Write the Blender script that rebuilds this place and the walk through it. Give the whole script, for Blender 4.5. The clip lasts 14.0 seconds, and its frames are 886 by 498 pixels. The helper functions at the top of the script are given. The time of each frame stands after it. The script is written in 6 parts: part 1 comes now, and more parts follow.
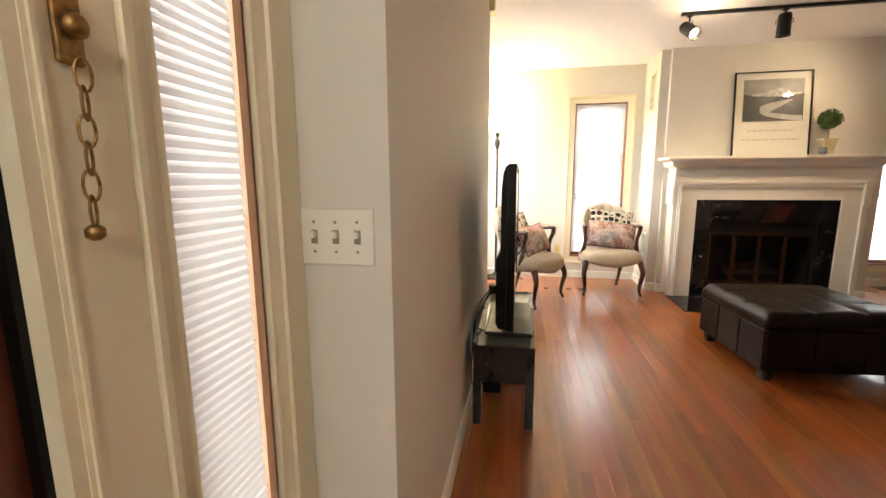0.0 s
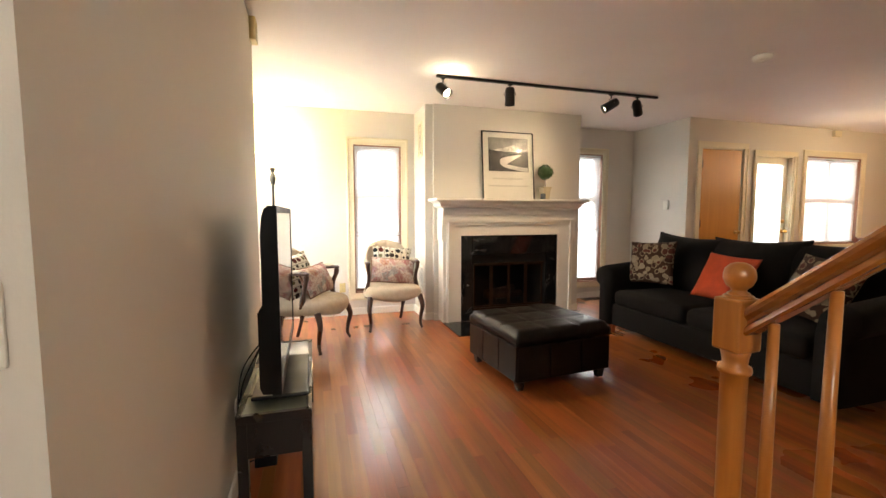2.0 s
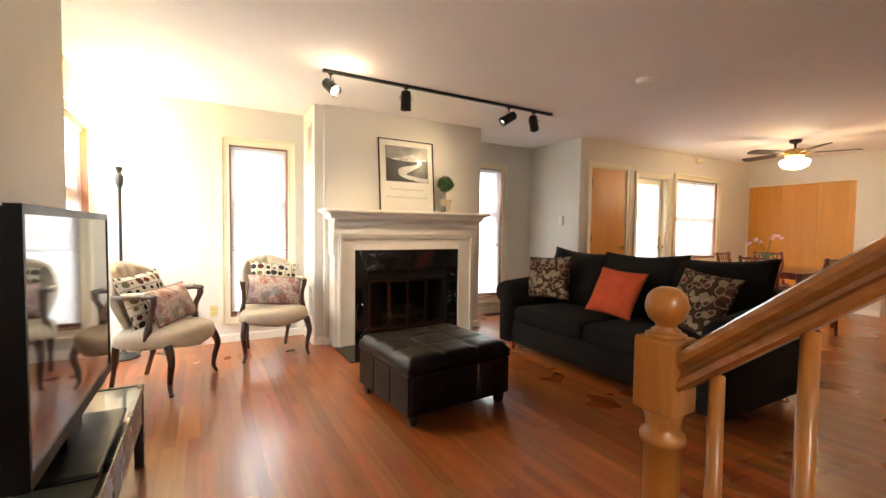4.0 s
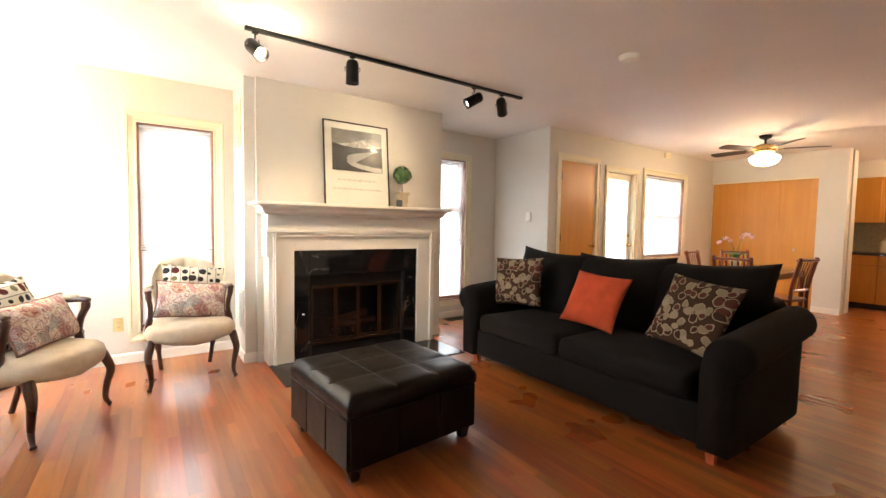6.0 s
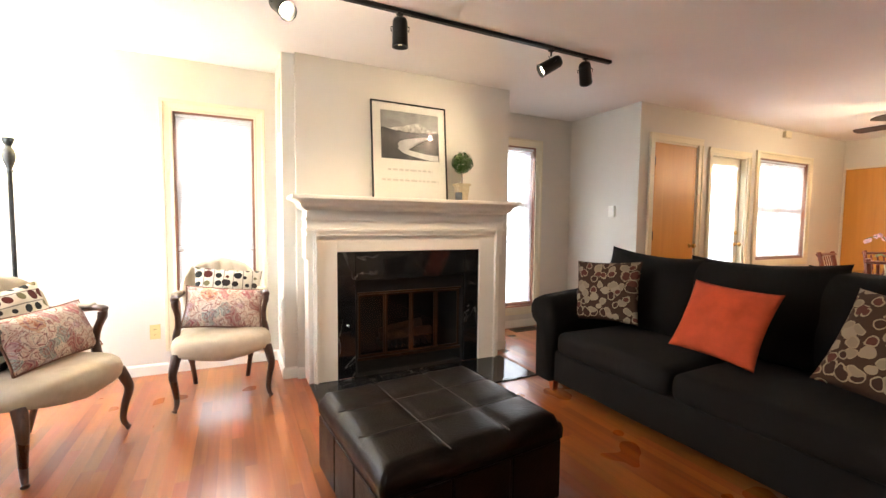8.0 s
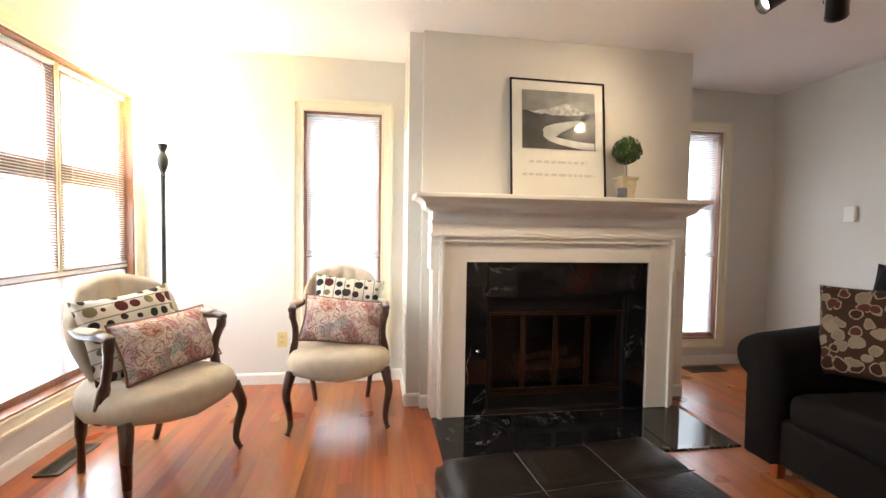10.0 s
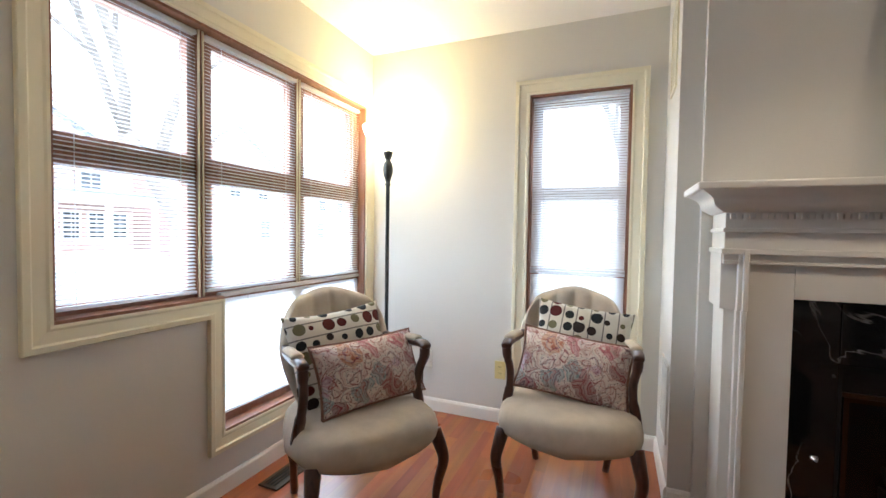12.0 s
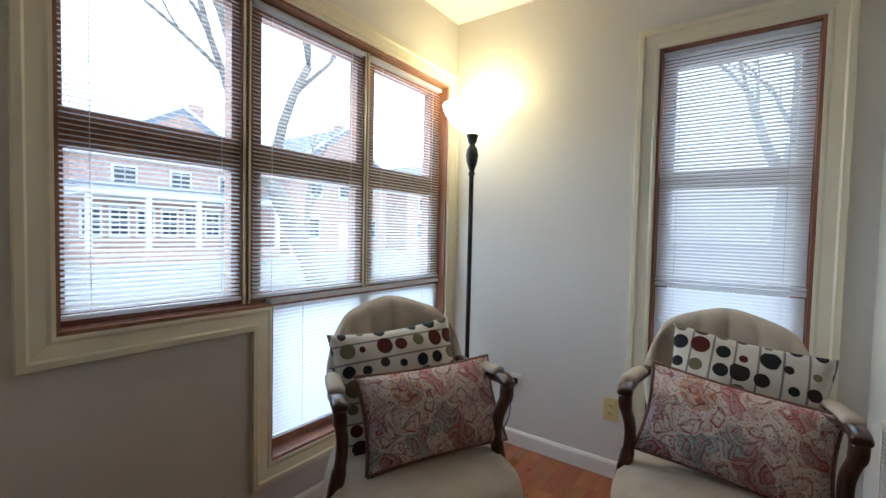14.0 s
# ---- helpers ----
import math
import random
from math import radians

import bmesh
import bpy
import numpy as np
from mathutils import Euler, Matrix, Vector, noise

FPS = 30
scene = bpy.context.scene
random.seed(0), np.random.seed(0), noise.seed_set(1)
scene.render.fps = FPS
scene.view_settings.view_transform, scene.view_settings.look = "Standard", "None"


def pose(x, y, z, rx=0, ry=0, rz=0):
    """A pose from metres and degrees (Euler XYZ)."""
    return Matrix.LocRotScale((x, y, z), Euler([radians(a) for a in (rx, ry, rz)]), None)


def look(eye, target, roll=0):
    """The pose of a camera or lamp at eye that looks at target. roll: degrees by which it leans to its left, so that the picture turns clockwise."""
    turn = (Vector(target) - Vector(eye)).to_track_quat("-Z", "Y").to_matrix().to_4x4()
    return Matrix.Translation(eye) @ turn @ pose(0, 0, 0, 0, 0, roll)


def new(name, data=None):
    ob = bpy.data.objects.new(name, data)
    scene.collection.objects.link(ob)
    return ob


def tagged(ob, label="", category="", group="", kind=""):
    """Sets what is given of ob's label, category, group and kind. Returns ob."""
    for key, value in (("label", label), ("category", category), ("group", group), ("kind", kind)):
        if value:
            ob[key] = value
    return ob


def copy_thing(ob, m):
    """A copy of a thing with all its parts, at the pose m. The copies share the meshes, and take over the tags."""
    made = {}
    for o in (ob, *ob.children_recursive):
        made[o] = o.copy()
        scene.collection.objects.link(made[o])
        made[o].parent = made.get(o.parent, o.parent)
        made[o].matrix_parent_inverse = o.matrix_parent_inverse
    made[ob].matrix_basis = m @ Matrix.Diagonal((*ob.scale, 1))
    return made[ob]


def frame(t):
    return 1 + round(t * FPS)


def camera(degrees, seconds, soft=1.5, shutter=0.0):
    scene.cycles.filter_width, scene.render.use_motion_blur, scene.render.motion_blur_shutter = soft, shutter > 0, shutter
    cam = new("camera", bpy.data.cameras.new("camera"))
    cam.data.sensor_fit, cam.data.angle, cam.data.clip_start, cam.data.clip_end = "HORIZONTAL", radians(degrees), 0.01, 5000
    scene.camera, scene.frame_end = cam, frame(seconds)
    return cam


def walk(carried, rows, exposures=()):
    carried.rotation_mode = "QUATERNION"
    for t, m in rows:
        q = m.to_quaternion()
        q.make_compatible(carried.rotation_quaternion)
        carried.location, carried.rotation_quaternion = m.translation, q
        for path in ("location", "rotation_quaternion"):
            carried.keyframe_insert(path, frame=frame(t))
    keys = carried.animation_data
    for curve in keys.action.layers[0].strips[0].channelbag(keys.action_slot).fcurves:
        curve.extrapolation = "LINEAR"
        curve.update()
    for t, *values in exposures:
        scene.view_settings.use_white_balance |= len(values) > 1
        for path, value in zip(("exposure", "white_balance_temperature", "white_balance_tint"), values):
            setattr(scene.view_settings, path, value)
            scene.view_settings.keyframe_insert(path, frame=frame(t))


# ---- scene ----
cam = camera(92.8, 14.0)
PATH = [
    (0, (0.118, 0.207, 1.177), (-0.25, 2.146, 0.857), -0.3),
    (0.5, (0.138, 0.217, 1.182), (-0.021, 2.187, 0.876), -0.0),
    (1, (0.166, 0.252, 1.185), (0.266, 2.231, 0.917), 0.1),
    (1.5, (0.201, 0.275, 1.199), (0.554, 2.232, 0.978), 0.1),
    (2, (0.214, 0.318, 1.208), (0.8, 2.224, 1.048), 0.0),
    (2.5, (0.257, 0.348, 1.206), (1.019, 2.194, 1.097), -0.0),
    (3, (0.329, 0.425, 1.197), (1.206, 2.22, 1.108), 0.1),
    (3.5, (0.401, 0.519, 1.205), (1.345, 2.28, 1.11), 0.4),
    (4, (0.464, 0.592, 1.19), (1.446, 2.332, 1.102), 0.7),
    (6.3, (0.824, 1.127, 1.219), (1.963, 2.767, 1.106), 1.0),
    (6.5, (0.85, 1.182, 1.213), (1.968, 2.837, 1.104), 0.7),
    (7, (0.941, 1.308, 1.212), (1.983, 3.012, 1.097), 0.6),
    (9.5, (1.24, 2.048, 1.177), (1.737, 3.983, 1.08), 0.6),
    (10, (1.248, 2.194, 1.167), (1.547, 4.17, 1.082), 0.9),
    (10.5, (1.202, 2.372, 1.167), (1.282, 4.369, 1.09), 0.7),
    (11, (1.152, 2.556, 1.165), (0.977, 4.547, 1.103), 0.3),
    (11.5, (1.16, 2.72, 1.172), (0.693, 4.664, 1.111), 0.4),
    (12, (1.193, 2.879, 1.19), (0.435, 4.729, 1.121), 0.9),
    (12.5, (1.16, 3.006, 1.181), (0.23, 4.776, 1.129), 1.2),
    (13, (1.087, 3.137, 1.188), (0.069, 4.857, 1.128), 1.2),
    (13.5, (1.046, 3.244, 1.19), (-0.049, 4.916, 1.117), 1.4),
    (14, (1.041, 3.323, 1.186), (-0.123, 4.947, 1.107), 1.3),
]
walk(cam, [(t, look(eye, target, roll)) for t, eye, target, roll in PATH],
     exposures=[(0.0, 0.85, 7250, 10), (4.0, 1.02, 7150, 10), (7.0, 1.35, 6700, 10), (9.5, 1.15, 6450, 10), (10.5, 0.65, 6250, 10), (11.5, 0.15, 5850, 8), (12.5, -0.4, 5550, 8), (13.3, -0.85, 5450, 6), (14.0, -1.2, 5450, 6)])

# ---- world, sun, large lights ----
world = bpy.data.worlds.new("sky")
scene.world = world
world.use_nodes = True
wn = world.node_tree
sky = wn.nodes.new("ShaderNodeTexSky")
sky.sky_type = "NISHITA"
sky.sun_disc = False
sky.sun_elevation, sky.sun_rotation = radians(38.9), radians(119.7)
sky.air_density, sky.dust_density = 1.0, 3.0
wn.links.new(sky.outputs[0], wn.nodes["Background"].inputs[0])
wn.nodes["Background"].inputs[1].default_value = 0.15

sun = new("sun", bpy.data.lights.new("sun", "SUN"))
sun.data.energy, sun.data.angle, sun.data.color = 1.5, radians(14), (1.0, 0.96, 0.9)
sun.matrix_world = look((14, -8, 13), (0, 0, 0))


def area(name, eye, target, w, h, watts, color):
    lamp = new(name, bpy.data.lights.new(name, "AREA"))
    lamp.data.shape, lamp.data.size, lamp.data.size_y = "RECTANGLE", w, h
    lamp.data.energy, lamp.data.color = watts, color
    lamp.matrix_world = look(eye, target)
    return lamp


def point(name, at, watts, color, radius=0.05):
    lamp = new(name, bpy.data.lights.new(name, "POINT"))
    lamp.data.energy, lamp.data.color, lamp.data.shadow_soft_size = watts, color, radius
    lamp.location = at
    return lamp


DAY = (0.76, 0.88, 1.0)
WARM = (1.0, 0.76, 0.36)
area("window_light", (-0.60, 4.52, 1.4), (1.0, 4.5, 1.4), 1.7, 1.1, 38, DAY)
area("window_light_low", (-0.60, 4.80, 0.58), (1.0, 4.8, 0.58), 1.05, 0.55, 12, DAY)
area("window_light", (0.96, 5.75, 1.2), (0.96, 4.0, 1.0), 0.5, 1.65, 8, DAY)
area("window_light", (3.99, 5.85, 1.2), (3.99, 4.0, 1.0), 0.5, 1.7, 9, DAY)
area("window_light", (6.30, 4.85, 1.2), (6.3, 3.0, 1.0), 0.5, 1.6, 14, DAY)
area("window_light", (7.48, 4.85, 1.4), (7.48, 3.0, 1.0), 1.1, 1.1, 11, DAY)
area("window_light", (-1.0, 0.76, 1.2), (1.0, 0.76, 1.2), 0.6, 2.0, 2.5, DAY)
point("torchiere_light", (-0.195, 5.29, 1.91), 22, WARM, 0.07)
point("fan_bulb", (7.28, 3.22, 2.0), 18, (1.0, 0.72, 0.42), 0.1)
# Added fill that brightens the kitchen cabinets, without a fixture of its own.
point("kitchen_fill", (10.2, 1.6, 2.2), 26, (1.0, 0.75, 0.5), 0.15)
# Added fill behind the camera to brighten the entry; no fixture there.
point("hall_fill", (0.3, -1.35, 2.1), 21, (0.94, 0.95, 0.95), 0.15)


# ---- materials ----
def mat(name, color, rough=0.5, metal=0.0, var=0.06, scale=6.0, bump=0.0, bscale=120.0, coat=0.0, spec=0.5):
    """A principled material with slow colour variation and fine relief."""
    m = bpy.data.materials.new(name)
    m.use_nodes = True
    n, l = m.node_tree.nodes, m.node_tree.links
    b = n["Principled BSDF"]
    b.inputs["Roughness"].default_value = rough
    b.inputs["Metallic"].default_value = metal
    b.inputs["Coat Weight"].default_value = coat
    b.inputs["Specular IOR Level"].default_value = spec
    co = n.new("ShaderNodeTexCoord")
    if var > 0:
        no = n.new("ShaderNodeTexNoise")
        no.inputs["Scale"].default_value = scale
        no.inputs["Detail"].default_value = 6
        l.new(co.outputs["Object"], no.inputs["Vector"])
        mr = n.new("ShaderNodeMapRange")
        mr.inputs[1].default_value, mr.inputs[2].default_value = 0.3, 0.7
        mr.inputs[3].default_value, mr.inputs[4].default_value = 1 - var, 1 + var
        l.new(no.outputs[0], mr.inputs[0])
        mx = n.new("ShaderNodeVectorMath")
        mx.operation = "SCALE"
        mx.inputs[0].default_value = color
        l.new(mr.outputs[0], mx.inputs["Scale"])
        l.new(mx.outputs[0], b.inputs["Base Color"])
        mr2 = n.new("ShaderNodeMapRange")
        mr2.inputs[1].default_value, mr2.inputs[2].default_value = 0.3, 0.7
        mr2.inputs[3].default_value, mr2.inputs[4].default_value = max(0.02, rough - 0.06), min(1, rough + 0.06)
        l.new(no.outputs[0], mr2.inputs[0])
        l.new(mr2.outputs[0], b.inputs["Roughness"])
    else:
        b.inputs["Base Color"].default_value = (*color, 1)
    if bump > 0:
        nb = n.new("ShaderNodeTexNoise")
        nb.inputs["Scale"].default_value = bscale
        nb.inputs["Detail"].default_value = 4
        l.new(co.outputs["Object"], nb.inputs["Vector"])
        bp = n.new("ShaderNodeBump")
        bp.inputs["Strength"].default_value = bump
        bp.inputs["Distance"].default_value = 0.003
        l.new(nb.outputs[0], bp.inputs["Height"])
        l.new(bp.outputs[0], b.inputs["Normal"])
    return m


def ramp(n, stops, mode="LINEAR"):
    r = n.new("ShaderNodeValToRGB")
    r.color_ramp.interpolation = mode
    while len(r.color_ramp.elements) < len(stops):
        r.color_ramp.elements.new(0.5)
    for e, (p, c) in zip(r.color_ramp.elements, stops):
        e.position, e.color = p, (*c, 1)
    return r


def wood(name, light, dark, rough=0.35, axis="Y", grain=9.0, rand="", coat=0.2, spread=0.0, bump=0.15, twist=0.6):
    """Wood with grain along an axis; rand: 'object' or 'island' varies each board."""
    m = bpy.data.materials.new(name)
    m.use_nodes = True
    n, l = m.node_tree.nodes, m.node_tree.links
    b = n["Principled BSDF"]
    b.inputs["Roughness"].default_value = rough
    b.inputs["Coat Weight"].default_value = coat
    b.inputs["Coat Roughness"].default_value = 0.2
    co = n.new("ShaderNodeTexCoord")
    mp = n.new("ShaderNodeMapping")
    k = {"X": (0.06, 1, 1), "Y": (1, 0.06, 1), "Z": (1, 1, 0.06)}[axis]
    mp.inputs["Scale"].default_value = [v * grain for v in k]
    l.new(co.outputs["Object"], mp.inputs["Vector"])
    no = n.new("ShaderNodeTexNoise")
    no.inputs["Scale"].default_value = 3.0
    no.inputs["Detail"].default_value = 8
    no.inputs["Distortion"].default_value = twist
    l.new(mp.outputs[0], no.inputs["Vector"])
    r = ramp(n, [(0.3, dark), (0.7, light)] if not rand else [(0.1, dark), (0.85, light)])
    l.new(no.outputs[0], r.inputs[0])
    col = r.outputs[0]
    if rand:
        if rand == "object":
            src = n.new("ShaderNodeObjectInfo").outputs["Random"]
        else:
            src = n.new("ShaderNodeNewGeometry").outputs["Random Per Island"]
        add = n.new("ShaderNodeVectorMath")
        add.operation = "ADD"
        cmb = n.new("ShaderNodeCombineXYZ")
        ml = n.new("ShaderNodeMath")
        ml.operation = "MULTIPLY"
        ml.inputs[1].default_value = 57.0
        l.new(src, ml.inputs[0])
        l.new(ml.outputs[0], cmb.inputs[0])
        l.new(ml.outputs[0], cmb.inputs[2])
        l.new(mp.outputs[0], add.inputs[0])
        l.new(cmb.outputs[0], add.inputs[1])
        l.new(add.outputs[0], no.inputs["Vector"])
        hs = n.new("ShaderNodeHueSaturation")
        mr = n.new("ShaderNodeMapRange")
        mr.inputs[3].default_value, mr.inputs[4].default_value = 1 - spread, 1 + spread
        l.new(src, mr.inputs[0])
        l.new(mr.outputs[0], hs.inputs["Value"])
        mr3 = n.new("ShaderNodeMapRange")
        mr3.inputs[3].default_value, mr3.inputs[4].default_value = 0.493, 0.516
        ml2 = n.new("ShaderNodeMath")
        ml2.operation = "PINGPONG"
        ml2.inputs[1].default_value = 1.0
        l.new(ml.outputs[0], ml2.inputs[0])
        l.new(ml2.outputs[0], mr3.inputs[0])
        l.new(mr3.outputs[0], hs.inputs["Hue"])
        l.new(col, hs.inputs["Color"])
        col = hs.outputs[0]
    l.new(col, b.inputs["Base Color"])
    rr = n.new("ShaderNodeMapRange")
    rr.inputs[3].default_value, rr.inputs[4].default_value = rough - 0.07, rough + 0.09
    n2 = n.new("ShaderNodeTexNoise")
    n2.inputs["Scale"].default_value = 2.2
    l.new(co.outputs["Object"], n2.inputs["Vector"])
    l.new(n2.outputs[0], rr.inputs[0])
    l.new(rr.outputs[0], b.inputs["Roughness"])
    bp = n.new("ShaderNodeBump")
    bp.inputs["Strength"].default_value = bump
    bp.inputs["Distance"].default_value = 0.002
    l.new(no.outputs[0], bp.inputs["Height"])
    l.new(bp.outputs[0], b.inputs["Normal"])
    return m


WALL = mat("wall_paint", (0.69, 0.66, 0.595), 0.62, var=0.025, scale=1.3, bump=0.12, bscale=160)
CEIL = mat("ceiling_paint", (0.88, 0.845, 0.81), 0.8, var=0.03, scale=1.0, bump=0.15, bscale=90)
TRIM = mat("cream_trim_paint", (0.78, 0.72, 0.54), 0.38, var=0.03, scale=3, bump=0.05, bscale=60)
WHITE = mat("white_mantel_paint", (0.82, 0.79, 0.72), 0.36, var=0.03, scale=3, bump=0.05, bscale=60)
PLASTIC = mat("ivory_plastic", (0.82, 0.8, 0.72), 0.35, var=0.02)
FLOOR_A = wood("floor_boards", (0.39, 0.108, 0.028), (0.17, 0.037, 0.009), 0.28, "Y", 9, "object", 0.4, 0.26, 0.0, 0.0)
FLOOR_B = wood("floor_boards_far", (0.39, 0.108, 0.028), (0.17, 0.037, 0.009), 0.28, "Y", 9, "island", 0.4, 0.26, 0.0, 0.0)
SUBFLOOR = mat("floor_gap", (0.3, 0.075, 0.017), 0.5)
OAK = wood("honey_oak", (0.5, 0.19, 0.035), (0.38, 0.125, 0.02), 0.3, "Z", 14, "", 0.3, 0, 0.1)
RAILWOOD = wood("rail_oak", (0.4, 0.14, 0.028), (0.26, 0.08, 0.016), 0.25, "Y", 14, "", 0.4, 0, 0.1)
VENEER = wood("birch_door_veneer", (0.64, 0.29, 0.04), (0.56, 0.235, 0.028), 0.42, "Z", 5, "", 0.05, 0, 0.03)
SASH = wood("window_sash_wood", (0.32, 0.145, 0.085), (0.2, 0.085, 0.05), 0.4, "Z", 14, "", 0.1, 0, 0.1)
# Sash wood as lit by the sidelight: daylight put into the peach colour.
LITSTOPWOOD = wood("lit_stop_wood", (0.72, 0.45, 0.3), (0.62, 0.36, 0.23), 0.4, "Z", 14, "", 0.1, 0, 0.05)
DARKDOOR = wood("front_door_wood", (0.12, 0.03, 0.012), (0.06, 0.015, 0.007), 0.3, "Z", 8, "", 0.3, 0, 0.05)
MAHOG = wood("walnut_chair_wood", (0.08, 0.03, 0.018), (0.035, 0.013, 0.008), 0.28, "Z", 18, "", 0.4, 0, 0.05)
BLADEWOOD = wood("dark_fan_blade_wood", (0.022, 0.01, 0.007), (0.012, 0.006, 0.004), 0.5, "Z", 18, "", 0.0, 0, 0.02)
CHERRY = wood("cherry_dining_wood", (0.22, 0.05, 0.022), (0.13, 0.028, 0.012), 0.3, "Z", 14, "", 0.3, 0, 0.05)
SOFALEG = wood("sofa_foot_wood", (0.4, 0.09, 0.025), (0.25, 0.05, 0.015), 0.3, "Z", 18, "", 0.3, 0, 0.05)
LINEN = mat("oatmeal_linen", (0.52, 0.44, 0.34), 0.9, var=0.08, scale=18, bump=0.5, bscale=420, spec=0.2)
SOFA = mat("black_brown_chenille", (0.006, 0.0046, 0.0042), 0.95, var=0.3, scale=26, bump=0.7, bscale=380, spec=0.25)
ORANGE = mat("rust_orange_suede", (0.42, 0.062, 0.024), 0.85, var=0.16, scale=14, bump=0.4, bscale=300, spec=0.2)
LEATHER = mat("espresso_leather", (0.005, 0.0028, 0.0024), 0.36, var=0.3, scale=14, bump=0.5, bscale=110, spec=0.2)
SEAM = mat("leather_stitching", (0.03, 0.018, 0.014), 0.6)
BLACK = mat("black_plastic", (0.003, 0.003, 0.0034), 0.4, var=0.1, spec=0.2)
BLACKMET = mat("black_metal", (0.012, 0.012, 0.013), 0.38, metal=0.5, var=0.2)
BRONZE = mat("dark_bronze_metal", (0.045, 0.048, 0.045), 0.4, metal=0.6, var=0.35, scale=30)
OLDBRASS = mat("tarnished_brass", (0.3, 0.18, 0.07), 0.42, metal=1.0, var=0.4, scale=90)
BRASS = mat("aged_brass", (0.62, 0.4, 0.14), 0.3, metal=1.0, var=0.2, scale=40)
CHROME = mat("brushed_nickel", (0.6, 0.58, 0.55), 0.25, metal=1.0, var=0.05)
BLACKWOOD = mat("black_stained_wood", (0.01, 0.009, 0.009), 0.3, var=0.2, scale=10)
FIREBOX = mat("firebox_black", (0.006, 0.005, 0.005), 0.8, var=0.3)
SLAT = mat("white_blind_slat", (0.85, 0.85, 0.86), 0.45, var=0.0)
sn, sl = SLAT.node_tree.nodes, SLAT.node_tree.links
s_tr = sn.new("ShaderNodeBsdfTranslucent")
s_tr.inputs[0].default_value = (0.85, 0.87, 0.9, 1)
s_mx = sn.new("ShaderNodeMixShader")
s_mx.inputs[0].default_value = 0.4
sl.new(sn["Principled BSDF"].outputs[0], s_mx.inputs[1])
sl.new(s_tr.outputs[0], s_mx.inputs[2])
sl.new(s_mx.outputs[0], sn["Material Output"].inputs[0])
THICKSLAT = SLAT.copy()
THICKSLAT.name = "opaque_blind_slat"
THICKSLAT.node_tree.nodes["Mix Shader"].inputs[0].default_value = 0.16
FROSTED = mat("frosted_shade", (0.9, 0.85, 0.75), 0.5, var=0.0)
PAPER = mat("poster_paper", (0.8, 0.78, 0.72), 0.5, var=0.02)
INK = mat("grey_print", (0.45, 0.44, 0.42), 0.6)
LEAF = mat("boxwood_leaf", (0.035, 0.09, 0.015), 0.55, var=0.5, scale=60)
LEAFLIGHT = mat("orchid_leaf", (0.06, 0.14, 0.03), 0.4, var=0.3)
PETAL = mat("pink_orchid_petal", (0.82, 0.52, 0.5), 0.5, var=0.2, scale=40)
CLAY = mat("beige_pot_clay", (0.5, 0.42, 0.28), 0.7, var=0.15, scale=30, bump=0.2)
GRILLE = mat("vent_metal", (0.3, 0.27, 0.2), 0.45, metal=0.4, var=0.15)
FLOORMETAL = mat("bronze_register", (0.07, 0.055, 0.035), 0.45, metal=0.6, var=0.2)
COUNTER = mat("dark_granite", (0.03, 0.028, 0.026), 0.2, var=0.6, scale=60)
# Brick, road and lawn colours lightened to paint in the washed-out glare outside.
BRICK = mat("washed_out_brick", (0.5, 0.35, 0.3), 0.85, var=0.25, scale=5)
ASPHALT = mat("washed_out_road", (0.3, 0.3, 0.31), 0.9, var=0.2, scale=2)
LAWN = mat("washed_out_lawn", (0.38, 0.39, 0.36), 0.95, var=0.35, scale=1.2)
BARK = mat("tree_bark", (0.3, 0.27, 0.25), 0.9, var=0.35, scale=9, bump=0.6, bscale=20)
ROOF = mat("slate_blue_roof", (0.3, 0.33, 0.4), 0.9, var=0.3, scale=4)
HOUSEWHITE = mat("house_white_paint", (0.8, 0.82, 0.84), 0.6, var=0.05)
HOUSEGLASS = mat("far_window_glass", (0.05, 0.06, 0.07), 0.12)


def glow(name, color, strength):
    m = bpy.data.materials.new(name)
    m.use_nodes = True
    b = m.node_tree.nodes["Principled BSDF"]
    b.inputs["Base Color"].default_value = (*color, 1)
    b.inputs["Emission Color"].default_value = (*color, 1)
    b.inputs["Emission Strength"].default_value = strength
    return m


SHADEGLOW = glow("lit_glass_shade", (1.0, 0.86, 0.6), 7.0)
FANGLOW = glow("lit_fan_globe", (1.0, 0.85, 0.66), 6.0)
SPOTGLOW = glow("lit_spot_lamp", (1.0, 0.84, 0.6), 30.0)
SPOTDIM = glow("lit_spot_lamp_inner", (1.0, 0.8, 0.5), 5.0)


def glass_material():
    m = bpy.data.materials.new("window_glass")
    m.use_nodes = True
    n, l = m.node_tree.nodes, m.node_tree.links
    n.remove(n["Principled BSDF"])
    tr = n.new("ShaderNodeBsdfTransparent")
    gl = n.new("ShaderNodeBsdfGlossy")
    gl.inputs["Roughness"].default_value = 0.02
    fr = n.new("ShaderNodeFresnel")
    fr.inputs["IOR"].default_value = 1.45
    mx = n.new("ShaderNodeMixShader")
    l.new(fr.outputs[0], mx.inputs[0])
    l.new(tr.outputs[0], mx.inputs[1])
    l.new(gl.outputs[0], mx.inputs[2])
    l.new(mx.outputs[0], n["Material Output"].inputs[0])
    return m


GLASS = glass_material()
CLEAR = bpy.data.materials.new("clear_glass_edge")
CLEAR.use_nodes = True
CLEAR.node_tree.nodes.remove(CLEAR.node_tree.nodes["Principled BSDF"])
